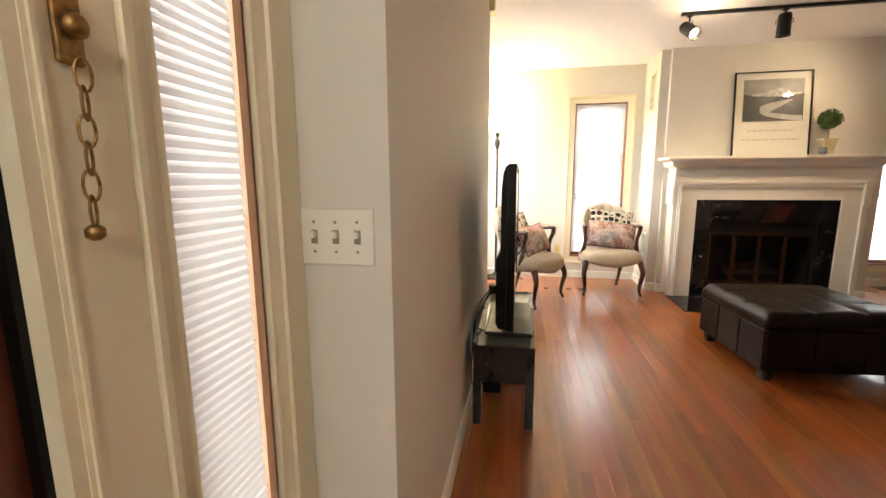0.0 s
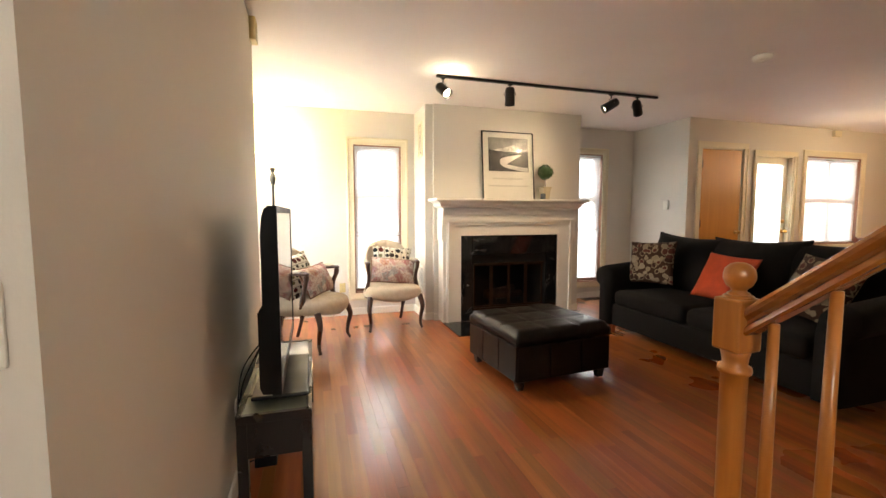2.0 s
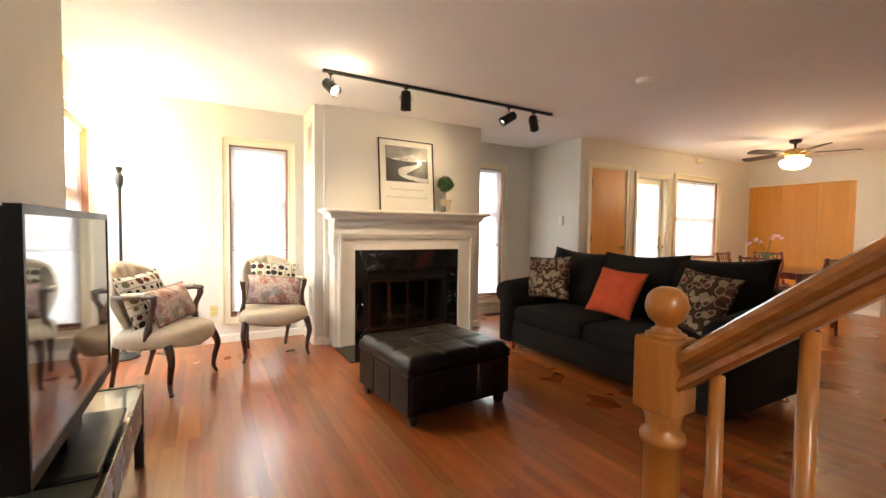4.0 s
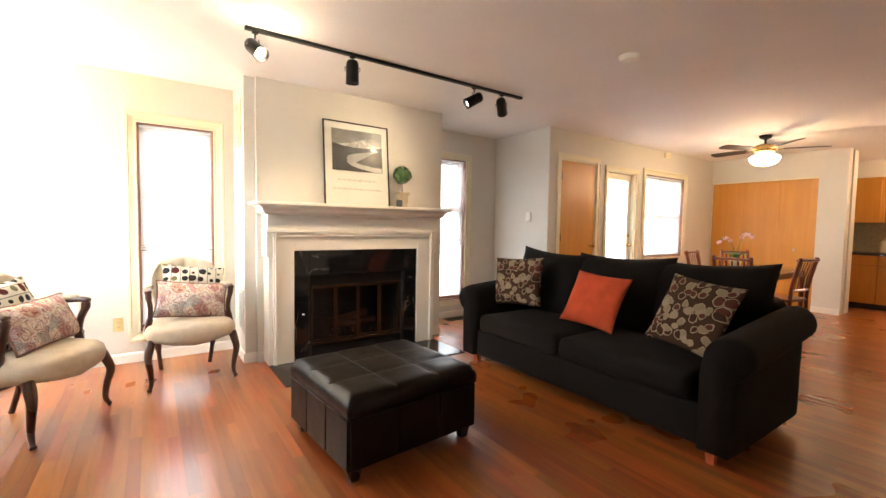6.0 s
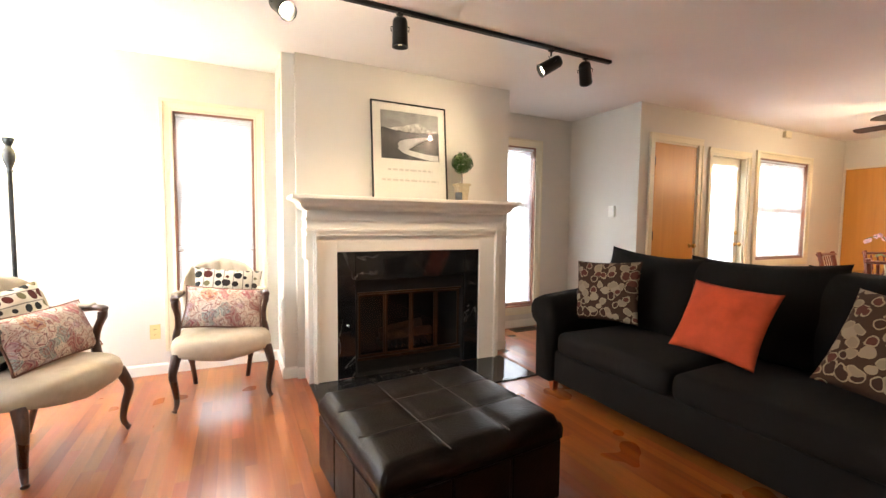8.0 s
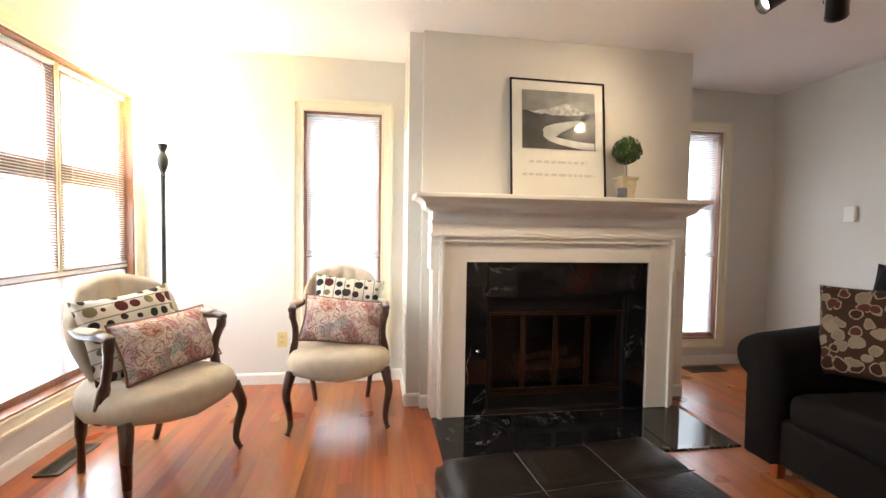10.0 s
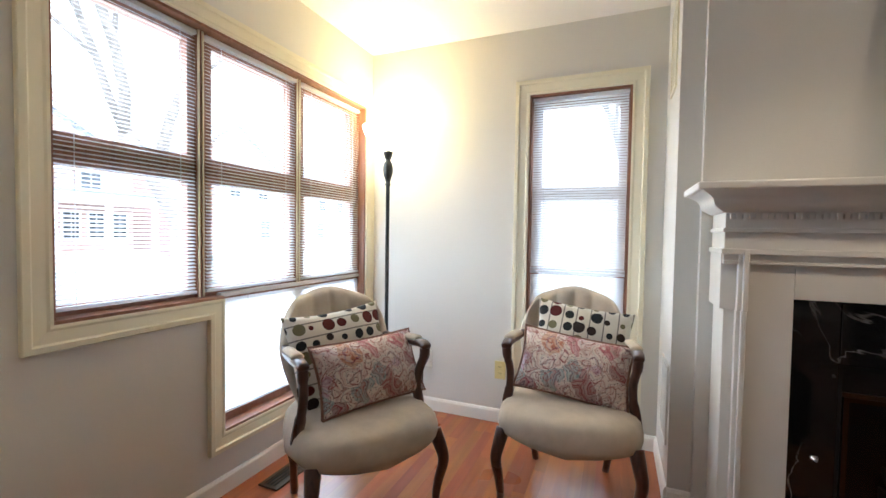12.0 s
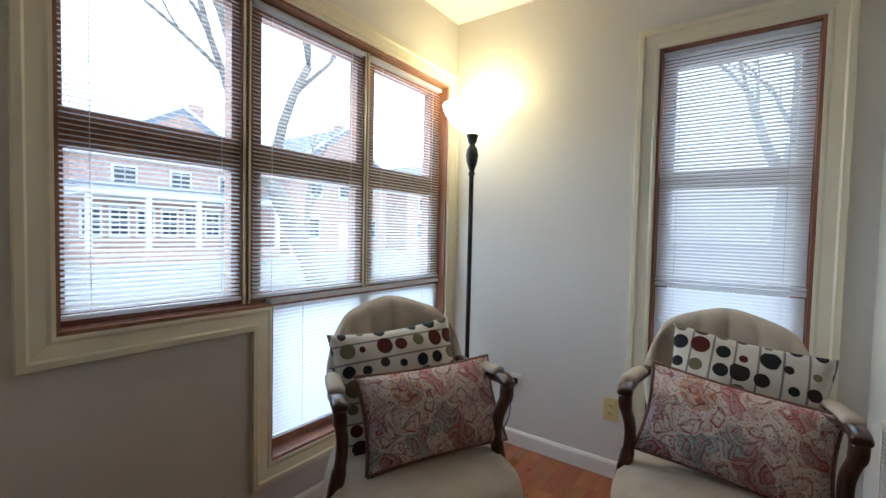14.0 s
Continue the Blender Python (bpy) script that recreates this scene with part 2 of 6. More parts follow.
CLEAR.node_tree.links.new(CLEAR.node_tree.nodes.new("ShaderNodeBsdfTransparent").outputs[0], CLEAR.node_tree.nodes["Material Output"].inputs[0])
SCREEN = mat("television_screen", (0.01, 0.01, 0.012), 0.05, var=0.0, spec=0.5, coat=0.2)


def marble():
    m = mat("black_veined_marble", (0.008, 0.008, 0.009), 0.07, var=0.0, spec=0.6)
    n, l = m.node_tree.nodes, m.node_tree.links
    b = n["Principled BSDF"]
    co = n.new("ShaderNodeTexCoord")
    no = n.new("ShaderNodeTexNoise")
    no.inputs["Scale"].default_value = 3.2
    no.inputs["Detail"].default_value = 7
    no.inputs["Distortion"].default_value = 1.6
    l.new(co.outputs["Object"], no.inputs["Vector"])
    r = ramp(n, [(0.0, (0.007, 0.007, 0.008)), (0.49, (0.009, 0.009, 0.01)), (0.5, (0.24, 0.23, 0.22)), (0.512, (0.009, 0.009, 0.01))])
    l.new(no.outputs[0], r.inputs[0])
    n2 = n.new("ShaderNodeTexNoise")
    n2.inputs["Scale"].default_value = 2.3
    l.new(co.outputs["Object"], n2.inputs["Vector"])
    r2 = ramp(n, [(0.5, (0, 0, 0)), (0.62, (1, 1, 1))])
    l.new(n2.outputs[0], r2.inputs[0])
    mx = n.new("ShaderNodeMix")
    mx.data_type = "RGBA"
    mx.inputs["A"].default_value = (0.009, 0.009, 0.01, 1)
    l.new(r2.outputs[0], mx.inputs["Factor"])
    l.new(r.outputs[0], mx.inputs["B"])
    l.new(mx.outputs["Result"], b.inputs["Base Color"])
    return m


MARBLE = marble()


# ---- building helpers ----
def part(name, bm, material, parent=None, label="", smooth=False):
    me = bpy.data.meshes.new(name)
    bmesh.ops.recalc_face_normals(bm, faces=bm.faces)
    bm.to_mesh(me)
    bm.free()
    if smooth:
        me.shade_smooth()
    for m in (material if isinstance(material, (list, tuple)) else [material]):
        me.materials.append(m)
    ob = new(name, me)
    if parent is not None:
        ob.parent = parent
    if label:
        ob["label"] = label
    return ob


def glass_part(name, bm, parent, front, label=""):
    """A glass sheet: its front gives the reflections, its back and edges let light through."""
    bmesh.ops.recalc_face_normals(bm, faces=bm.faces)
    for f in bm.faces:
        f.material_index = 0 if f.normal.dot(front) > 0.9 else 1
    ob = part(name, bm, [GLASS, CLEAR], parent, label)
    ob.visible_shadow = False
    return ob


def add_box(bm, x0, x1, y0, y1, z0, z1, m=None, mi=0):
    c = [(x, y, z) for z in (z0, z1) for x, y in ((x0, y0), (x1, y0), (x1, y1), (x0, y1))]
    v = [bm.verts.new((m @ Vector(p)) if m else p) for p in c]
    for f in ((0, 3, 2, 1), (4, 5, 6, 7), (0, 1, 5, 4), (1, 2, 6, 5), (2, 3, 7, 6), (3, 0, 4, 7)):
        bm.faces.new([v[i] for i in f]).material_index = mi
    return v


def box(x0, x1, y0, y1, z0, z1, bevel=0.0, seg=2, m=None):
    bm = bmesh.new()
    add_box(bm, x0, x1, y0, y1, z0, z1)
    if bevel > 0:
        bmesh.ops.bevel(bm, geom=list(bm.edges), offset=bevel, segments=seg, affect="EDGES", profile=0.5)
    if m:
        bmesh.ops.transform(bm, matrix=m, verts=bm.verts)
    return bm


def lathe(profile, seg=24, m=None, bm=None):
    """Turned solid round z from (radius, z) pairs, closed at its ends."""
    bm = bm or bmesh.new()
    rings = []
    for r, z in profile:
        rings.append([bm.verts.new(((m @ Vector((r * math.cos(a), r * math.sin(a), z))) if m else (r * math.cos(a), r * math.sin(a), z)))
                      for a in [2 * math.pi * i / seg for i in range(seg)]])
    for a, b in zip(rings, rings[1:]):
        for i in range(seg):
            bm.faces.new((a[i], a[(i + 1) % seg], b[(i + 1) % seg], b[i]))
    bm.faces.new(rings[0][::-1])
    bm.faces.new(rings[-1])
    return bm


def tube(points, radii, seg=10, square=False, bm=None, flat=1.0):
    """A swept solid along points."""
    bm = bm or bmesh.new()
    pts = [Vector(p) for p in points]
    if not isinstance(radii, (list, tuple)):
        radii = [radii] * len(pts)
    rings = []
    a = None
    for i, p in enumerate(pts):
        d = (pts[min(i + 1, len(pts) - 1)] - pts[max(i - 1, 0)]).normalized()
        if a is None:
            a = d.cross(Vector((0, 0, 1)) if abs(d.z) < 0.9 else Vector((0, 1, 0)))
        a = (a - d * a.dot(d)).normalized()
        b = d.cross(a).normalized()
        ring = []
        for k in range(seg):
            t = 2 * math.pi * (k + 0.5) / seg
            c, s_ = math.cos(t), math.sin(t)
            if square:
                q = max(abs(c), abs(s_)) ** 0.8
                c, s_ = c / q, s_ / q
            ring.append(bm.verts.new(p + a * c * radii[i] + b * s_ * radii[i] * flat))
        rings.append(ring)
    for a, b in zip(rings, rings[1:]):
        for i in range(seg):
            bm.faces.new((a[i], a[(i + 1) % seg], b[(i + 1) % seg], b[i]))
    bm.faces.new(rings[0][::-1])
    bm.faces.new(rings[-1])
    return bm


def smooth_path(points, n=5):
    """Points along a Catmull-Rom curve."""
    p = [Vector(q) for q in points]
    p = [p[0]] + p + [p[-1]]
    out = []
    for i in range(1, len(p) - 2):
        for k in range(n):
            t = k / n
            out.append(0.5 * ((2 * p[i]) + (p[i + 1] - p[i - 1]) * t + (2 * p[i - 1] - 5 * p[i] + 4 * p[i + 1] - p[i + 2]) * t * t
                              + (3 * p[i] - p[i - 1] - 3 * p[i + 1] + p[i + 2]) * t ** 3))
    out.append(p[-2])
    return out


def thing(name, label, category, m=None, group="", kind=""):
    ob = new(name)
    ob.empty_display_size = 0.1
    if m:
        ob.matrix_world = m
    return tagged(ob, label, category, group, kind)


def wall_bm(u0, u1, z0, z1, t, holes, m=None):
    """A wall along local x from u0 to u1, thickness t along +y, with openings (u0, u1, z0, z1) cut through."""
    us = sorted({u0, u1, *[v for h in holes for v in h[:2] if u0 < v < u1]})
    zs = sorted({z0, z1, *[v for h in holes for v in h[2:] if z0 < v < z1]})
    solid = lambda i, k: 0 <= i < len(us) - 1 and 0 <= k < len(zs) - 1 and not any(
        h[0] <= (us[i] + us[i + 1]) / 2 <= h[1] and h[2] <= (zs[k] + zs[k + 1]) / 2 <= h[3] for h in holes)
    bm = bmesh.new()
    put = lambda *c: bm.faces.new([bm.verts.new((m @ Vector(q)) if m else q) for q in c])
    for i in range(len(us) - 1):
        for k in range(len(zs) - 1):
            if not solid(i, k):
                continue
            a, b, c, d = us[i], us[i + 1], zs[k], zs[k + 1]
            put((a, 0, c), (b, 0, c), (b, 0, d), (a, 0, d))
            put((b, t, c), (a, t, c), (a, t, d), (b, t, d))
            if not solid(i - 1, k):
                put((a, t, c), (a, 0, c), (a, 0, d), (a, t, d))
            if not solid(i + 1, k):
                put((b, 0, c), (b, t, c), (b, t, d), (b, 0, d))
            if not solid(i, k - 1):
                put((a, t, c), (b, t, c), (b, 0, c), (a, 0, c))
            if not solid(i, k + 1):
                put((a, 0, d), (b, 0, d), (b, t, d), (a, t, d))
    bmesh.ops.remove_doubles(bm, verts=bm.verts, dist=0.0001)
    return bm


def structure(name, bm, material, parent=None, smooth=False):
    ob = part(name, bm, material, parent, smooth=smooth)
    if parent is None:
        ob["kind"] = "structure"
    return ob


# ---- structure ----
H = 2.44
AT_Y = lambda x, y: Matrix.Translation((x, y, 0))
WINM = Matrix.Translation((-0.425, 3.625, 0)) @ Matrix.Rotation(radians(90), 4, "Z")   # window wall: x along it, y outwards
BACK = Matrix.Translation((0, 5.475, 0))
RBACK = Matrix.Translation((0, 5.565, 0))
DINE = Matrix.Translation((0, 4.585, 0))
STEP = 0.620      # where the big window steps down
RIGHT = 1.77
SILL, LOWSILL, TOP = 0.888, 0.282, 2.055
structure("wall_window", wall_bm(-0.265, 1.85, 0, H, 0.14, [(0, RIGHT, SILL, TOP), (STEP, RIGHT, LOWSILL, 0.93)], WINM), WALL)
structure("wall_back", wall_bm(-0.565, 1.43, 0, H, 0.16, [(0.688, 1.258, 0.262, 2.042)], BACK), WALL)
structure("wall_alcove", box(1.43, 1.52, 4.96, 5.635, 0, H), WALL)
structure("wall_chimney", wall_bm(1.52, 3.42, 0, H, 0.6, [(1.80, 2.99, -0.01, 0.9)], AT_Y(0, 4.92)), WALL)
structure("wall_back_right", wall_bm(3.42, 4.78, 0, H, 0.16, [(3.73, 4.255, 0.235, 2.078)], RBACK), WALL)
structure("wall_pier", box(4.78, 4.93, 4.745, 5.725, 0, H), WALL)
structure("wall_dining", wall_bm(4.78, 9.30, 0, H, 0.16, [(4.99, 5.71, -0.01, 2.08), (5.955, 6.65, -0.01, 2.02), (6.91, 8.06, 0.78, 2.04)], DINE), WALL)
structure("wall_far", wall_bm(2.78, 4.585, 0, H, 0.16, [(3.11, 4.565, -0.01, 2.05)], Matrix.Translation((9.06, 0, 0)) @ Matrix.Rotation(radians(90), 4, "Z") @ Matrix.Scale(-1, 4, (0, 1, 0))), WALL)
structure("wall_kitchen_side", box(9.52, 10.77, 3.52, 3.66, 0, H), WALL)
structure("wall_closet_back", box(9.5, 9.52, 2.92, 4.745, 0, H), WALL)
structure("wall_closet_back", box(4.931, 5.86, 4.85, 4.87, 0, H), WALL)
structure("wall_closet_side", box(5.84, 5.86, 4.746, 4.849, 0, H), WALL)
structure("wall_closet_side", box(9.31, 9.52, 2.78, 2.92, 0, H), WALL)
structure("wall_kitchen_back", box(10.77, 10.9, -1.6, 3.66, 0, H), WALL)
structure("wall_south", box(-0.5, 11.64, -1.74, -1.6, 0, H), WALL)
structure("wall_tv", box(-0.336, -0.137, 1.0, 3.36, 0, H), WALL)
structure("wall_tv_return", box(-0.565, -0.336, 3.20, 3.36, 0, H), WALL)
structure("wall_entry", wall_bm(-1.6, 1.0, 0, H, 0.14, [(-0.42, 0.53, -0.01, 2.05), (0.675, 0.872, 0.08, 2.05)], Matrix.Translation((-0.336, 0, 0)) @ Matrix.Rotation(radians(90), 4, "Z")), WALL)
structure("wall_stair", box(2.02, 2.14, -1.6, 0.72, 0, H), WALL)
structure("ceiling", box(-1.1, 11.7, -1.8, 5.8, H, H + 0.15), CEIL)
structure("subfloor", box(-0.47, 10.9, -1.74, 5.72, -0.12, -0.0016), SUBFLOOR)


def baseboard(x0, y0, x1, y1, h=0.085):
    d = Vector((x1 - x0, y1 - y0, 0))
    m = Matrix.Translation((x0, y0, 0)) @ Matrix.Rotation(math.atan2(d.y, d.x), 4, "Z")
    bm = bmesh.new()
    prof = [(0, 0), (-0.013, 0), (-0.013, h - 0.015), (-0.008, h - 0.004), (-0.003, h), (0, h)]
    a = [bm.verts.new(m @ Vector((0, y, z))) for y, z in prof]
    b = [bm.verts.new(m @ Vector((d.length, y, z))) for y, z in prof]
    for i in range(len(prof)):
        k = (i + 1) % len(prof)
        bm.faces.new((a[i], b[i], b[k], a[k]))
    bm.faces.new(a)
    bm.faces.new(b[::-1])
    return structure("baseboard", bm, WHITE)


u = lambda s_, y=0: tuple((WINM @ Vector((s_, y, 0)))[:2])
for a, b in (((-0.425, 5.475), (1.43, 5.475)), (u(-0.265), u(1.84)), ((-0.137, 1.0), (-0.137, 3.36)), ((1.43, 5.475), (1.43, 4.96)),
             ((1.43, 4.96), (1.52, 4.96)), ((1.52, 4.92), (1.60, 4.92)), ((3.25, 4.92), (3.42, 4.92)), ((3.42, 4.92), (3.42, 5.565)), ((3.42, 5.565), (4.78, 5.565)),
             ((4.78, 5.565), (4.78, 4.585)), ((4.78, 4.585), (4.92, 4.585)), ((5.78, 4.585), (5.895, 4.585)), ((6.71, 4.585), (9.06, 4.585)),
             ((9.06, 3.11), (9.06, 2.78))):
    baseboard(*a, *b)


# ---- windows ----
def frame_bm(outline, w, d, m=None, y0=-0.02):
    """Mitred casing round a closed outline of (x, z) corners, outward width w, proud by d in steps of a profile."""
    n = len(outline)
    offs = []
    for i in range(n):
        p0, p, p1 = (Vector(outline[(i + k) % n]) for k in (-1, 0, 1))
        a, b = (p - p0).normalized(), (p1 - p).normalized()
        na, nb = Vector((a.y, -a.x)), Vector((b.y, -b.x))
        offs.append((na + nb) / (1 + na.dot(nb)))
    prof = [(0, 0), (0, -d * 0.55), (w * 0.12, -d * 0.62), (w * 0.22, -d * 0.5), (w * 0.66, -d * 0.72), (w * 0.74, -d), (w * 0.97, -d), (w, -d * 0.85), (w, 0)]
    bm = bmesh.new()
    rings = []
    for o, y in prof:
        rings.append([bm.verts.new((m or Matrix()) @ Vector((outline[i][0] + offs[i].x * o, y, outline[i][1] + offs[i].y * o))) for i in range(n)])
    for a, b in zip(rings, rings[1:]):
        for i in range(n):
            bm.faces.new((a[i], a[(i + 1) % n], b[(i + 1) % n], b[i]))
    return bm


def pane(x0, x1, z0, z1, y, m, parent):
    return glass_part("pane", box(x0, x1, y, y + 0.005, z0, z1, m=m), parent, (m.to_3x3() @ Vector((0, -1, 0))).normalized())


def sash(x0, x1, z0, z1, w, y, m, parent, material=None):
    """A sash frame round one pane."""
    bm = bmesh.new()
    for a in ((x0, x0 + w, z0, z1), (x1 - w, x1, z0, z1), (x0 + w, x1 - w, z0, z0 + w), (x0 + w, x1 - w, z1 - w, z1)):
        add_box(bm, a[0], a[1], y - 0.02, y + 0.03, a[2], a[3], m)
    frame_ = part("sash", bm, material or SASH, parent)
    pane(x0 + w, x1 - w, z0 + w, z1 - w, y, m, frame_)


SLATMESH = {}


def blind(x0, x1, ztop, zbot, y, m, label, tilt=20, gap=0.0152, depth=0.0165, group="mini blinds", cords=True, slat=None):
    th = thing("mini_blind", label, "window blind", group=group)
    th.matrix_world = m @ Matrix.Translation(((x0 + x1) / 2, y, zbot))
    w = (x1 - x0) / 2
    part("headrail", box(-w, w, -0.014, 0.014, ztop - zbot - 0.02, ztop - zbot, 0.003), SLAT, th)
    part("bottom_rail", box(-w, w, -0.012, 0.012, 0.0, 0.014, 0.003), SLAT, th)
    bm = bmesh.new()
    tl = radians(tilt)
    pts = [(-depth / 2, 0), (0, 0.0018), (depth / 2, 0)]
    vs = [[bm.verts.new((x, a * math.cos(tl) - b * math.sin(tl), a * math.sin(tl) + b * math.cos(tl))) for a, b in pts] for x in (-w + 0.003, w - 0.003)]
    for i in range(2):
        bm.faces.new((vs[0][i], vs[1][i], vs[1][i + 1], vs[0][i + 1]))
    first = part("slat", bm, slat or SLAT, th)
    z = 0.025
    first.location = (0, 0, z)
    z += gap
    while z < ztop - zbot - 0.026:
        o = new("slat", first.data)
        o.parent = th
        o.location = (0, 0, z)
        z += gap
    for cx in ((-w * 0.72, w * 0.72) if cords else ()):
        part("cord", tube([(cx, -depth / 2 - 0.001, 0.005), (cx, -depth / 2 - 0.001, ztop - zbot)], 0.0012, 5), SLAT, th)
    return th


# the stepped corner window
big = tagged(new("window_1"), kind="structure")
out = [(0, SILL), (STEP, SILL), (STEP, LOWSILL), (RIGHT, LOWSILL), (RIGHT, TOP), (0, TOP)]
c = part("window_casing", frame_bm(out, 0.08, 0.022, WINM), TRIM, big)
bm = bmesh.new()
JD = 0.135
for a in ((-0.0, 0.012, SILL + 0.012, TOP - 0.012), (RIGHT - 0.012, RIGHT, LOWSILL + 0.012, TOP - 0.012)):
    add_box(bm, a[0], a[1], 0.002, JD, a[2], a[3], WINM)
add_box(bm, 0, RIGHT, 0.002, JD, TOP - 0.012, TOP, WINM)
add_box(bm, 0, STEP, -0.006, JD, SILL, SILL + 0.012, WINM)
add_box(bm, STEP, RIGHT, -0.006, JD, LOWSILL, LOWSILL + 0.012, WINM)
add_box(bm, STEP, STEP + 0.012, 0.002, JD, LOWSILL + 0.012, SILL, WINM)
part("jamb_lining", bm, SASH, big)
MID = (0.562, 1.165)


def light(x0, x1, z0, z1, left, right, low, up, y):
    """A fixed light: its own rails round one pane."""
    bm = bmesh.new()
    for q in ((x0, x0 + left, z0, z1), (x1 - right, x1, z0, z1), (x0 + left, x1 - right, z0, z0 + low), (x0 + left, x1 - right, z1 - up, z1)):
        add_box(bm, q[0], q[1], y - 0.02, y + 0.03, q[2], q[3], WINM)
    pane(x0 + left, x1 - right, z0 + low, z1 - up, y, WINM, part("sash", bm, SASH, big))


for a, b, wl, wr in ((0.012, MID[0] - 0.014, 0.024, 0.044), (MID[0] + 0.014, MID[1] - 0.014, 0.044, 0.044), (MID[1] + 0.014, RIGHT - 0.012, 0.044, 0.075)):
    light(a, b, 1.452, TOP - 0.012, wl, wr, 0.055, 0.05, 0.09)
    light(a, b, SILL + 0.012 if a < 0.1 else 0.90, 1.45, wl, wr, 0.035, 0.055, 0.09)
for a, b in ((STEP + 0.012, MID[1]), (MID[1], RIGHT - 0.012)):
    light(a, b, LOWSILL + 0.012, 0.90, 0.03, 0.04, 0.04, 0.04, 0.085)
for a in MID:
    part("window_mullion", box(a - 0.0135, a + 0.0135, 0.0641, 0.12, SILL + 0.013, TOP - 0.012, m=WINM), SASH, big)
    part("mullion_casing", box(a - 0.03, a + 0.008, 0.052, 0.064, SILL + 0.013, TOP - 0.012, m=WINM), SASH, big)
    for e in (-0.021, -0.001):
        part("mullion_bead", box(a + e - 0.0035, a + e + 0.0035, 0.045, 0.0519, SILL + 0.013, TOP - 0.012, m=WINM), TRIM, big)
for a, b, text in ((0.012, MID[0], "first"), (MID[0], MID[1], "middle"), (MID[1], RIGHT - 0.012, "last")):
    blind(a + (0.004 if a < 0.1 else 0.010), b - (0.004 if b > 1.5 else 0.034), TOP - 0.02, SILL + 0.03, 0.054, WINM, "white mini blind lowered over the %s light of the stepped window" % text, tilt=24, depth=0.018)
blind(STEP + 0.02, RIGHT - 0.014, SILL + 0.02, LOWSILL + 0.06, 0.052, WINM, "white mini blind on the low part of the stepped window", tilt=55, depth=0.019)


def narrow_window(name, x0, x1, z0, z1, m, rail, blind_bottom, label, tilt=30, gap=0.0152, low=True, inset=0.035, casing=0.085, stop=0.0, rail_w=0.05, cords=True):
    w = tagged(new(name), kind="structure")
    part("window_casing", frame_bm([(x0, z0), (x1, z0), (x1, z1), (x0, z1)], casing, 0.022, m), TRIM, w)
    bm = bmesh.new()
    add_box(bm, x0, x0 + 0.012, 0.002, 0.15, z0, z1, m)
    add_box(bm, x1 - 0.012, x1, 0.002, 0.15, z0, z1, m)
    add_box(bm, x0 + 0.012, x1 - 0.012, 0.002, 0.15, z1 - 0.012, z1, m)
    add_box(bm, x0 + 0.012, x1 - 0.012, -0.006, 0.15, z0, z0 + 0.012, m)
    part("jamb_lining", bm, SASH, w)
    sash(x0 + 0.012, x1 - 0.012, rail, z1 - 0.012, rail_w, 0.115, m, w)
    sash(x0 + 0.012, x1 - 0.012, z0 + 0.012, rail + 0.02, rail_w, 0.085, m, w)
    blind(x0 + (0.014 if inset > 0.01 else 0.002), x1 - (0.014 if inset > 0.01 else 0.002) - stop, z1 - 0.014, blind_bottom, inset, m, label, tilt, gap, gap * 1.15, cords=cords, slat=THICKSLAT)
    if low:
        blind(x0 + 0.014, x1 - 0.014, blind_bottom - 0.004, z0 + 0.05, 0.037, m, "white mini blind with closed slats on the lower sash", 68, gap, gap * 1.25)
    return w


narrow_window("window_2", 0.688, 1.258, 0.262, 2.042, BACK, 1.44, 0.985, "white mini blind half raised in the narrow back window", 56)
narrow_window("window_3", 3.73, 4.255, 0.235, 2.078, RBACK, 1.42, 1.0, "white mini blind half raised beside the chimney", 44)
dining_window = narrow_window("window_4", 6.91, 8.06, 0.78, 2.04, DINE, 1.41, 0.81, "white mini blind lowered over the dining window", 55, low=False)
part("window_mullion", box(7.455, 7.515, 0.06, 0.108, 0.795, 2.02, m=DINE), SASH, dining_window)
ENTRY = Matrix.Translation((-0.336, 0, 0)) @ Matrix.Rotation(radians(90), 4, "Z")
sidelight = narrow_window("window_5", 0.675, 0.872, 0.08, 2.05, ENTRY, 1.95, 0.1, "white closed mini blind over the entry sidelight", 73, 0.0165, False, 0.001, 0.05, 0.034, 0.012, False)
# Strip beside the blind, in the wood colour with daylight painted in.
part("window_stop", box(0.839, 0.8595, -0.004, 0.084, 0.093, 2.037, m=ENTRY), LITSTOPWOOD, sidelight)
part("casing_board", box(0.923, 0.999, -0.012, 0, 0, 2.12, 0.002, 1, ENTRY), TRIM, sidelight)

# ---- doors ----
def door_trim(name, x0, x1, z1, m, w=0.07):
    ob = tagged(new(name), kind="structure")
    bm = bmesh.new()
    add_box(bm, x0 - w, x0, -0.016, 0, 0, z1, m)
    add_box(bm, x1, x1 + w, -0.016, 0, 0, z1, m)
    add_box(bm, x0 - w, x1 + w, -0.016, 0, z1, z1 + w, m)
    add_box(bm, x0 - w, x0 - w + 0.018, -0.024, -0.016, 0, z1, m)
    add_box(bm, x1 + w - 0.018, x1 + w, -0.024, -0.016, 0, z1, m)
    add_box(bm, x0 - w, x1 + w, -0.024, -0.016, z1 + w - 0.018, z1 + w, m)
    part("door_casing", bm, TRIM, ob)
    bm = bmesh.new()
    add_box(bm, x0, x0 + 0.018, 0.001, 0.15, 0, z1 - 0.018, m)
    add_box(bm, x1 - 0.018, x1, 0.001, 0.15, 0, z1 - 0.018, m)
    add_box(bm, x0, x1, 0.001, 0.15, z1 - 0.018, z1, m)
    part("door_jamb", bm, TRIM, ob)
    return ob


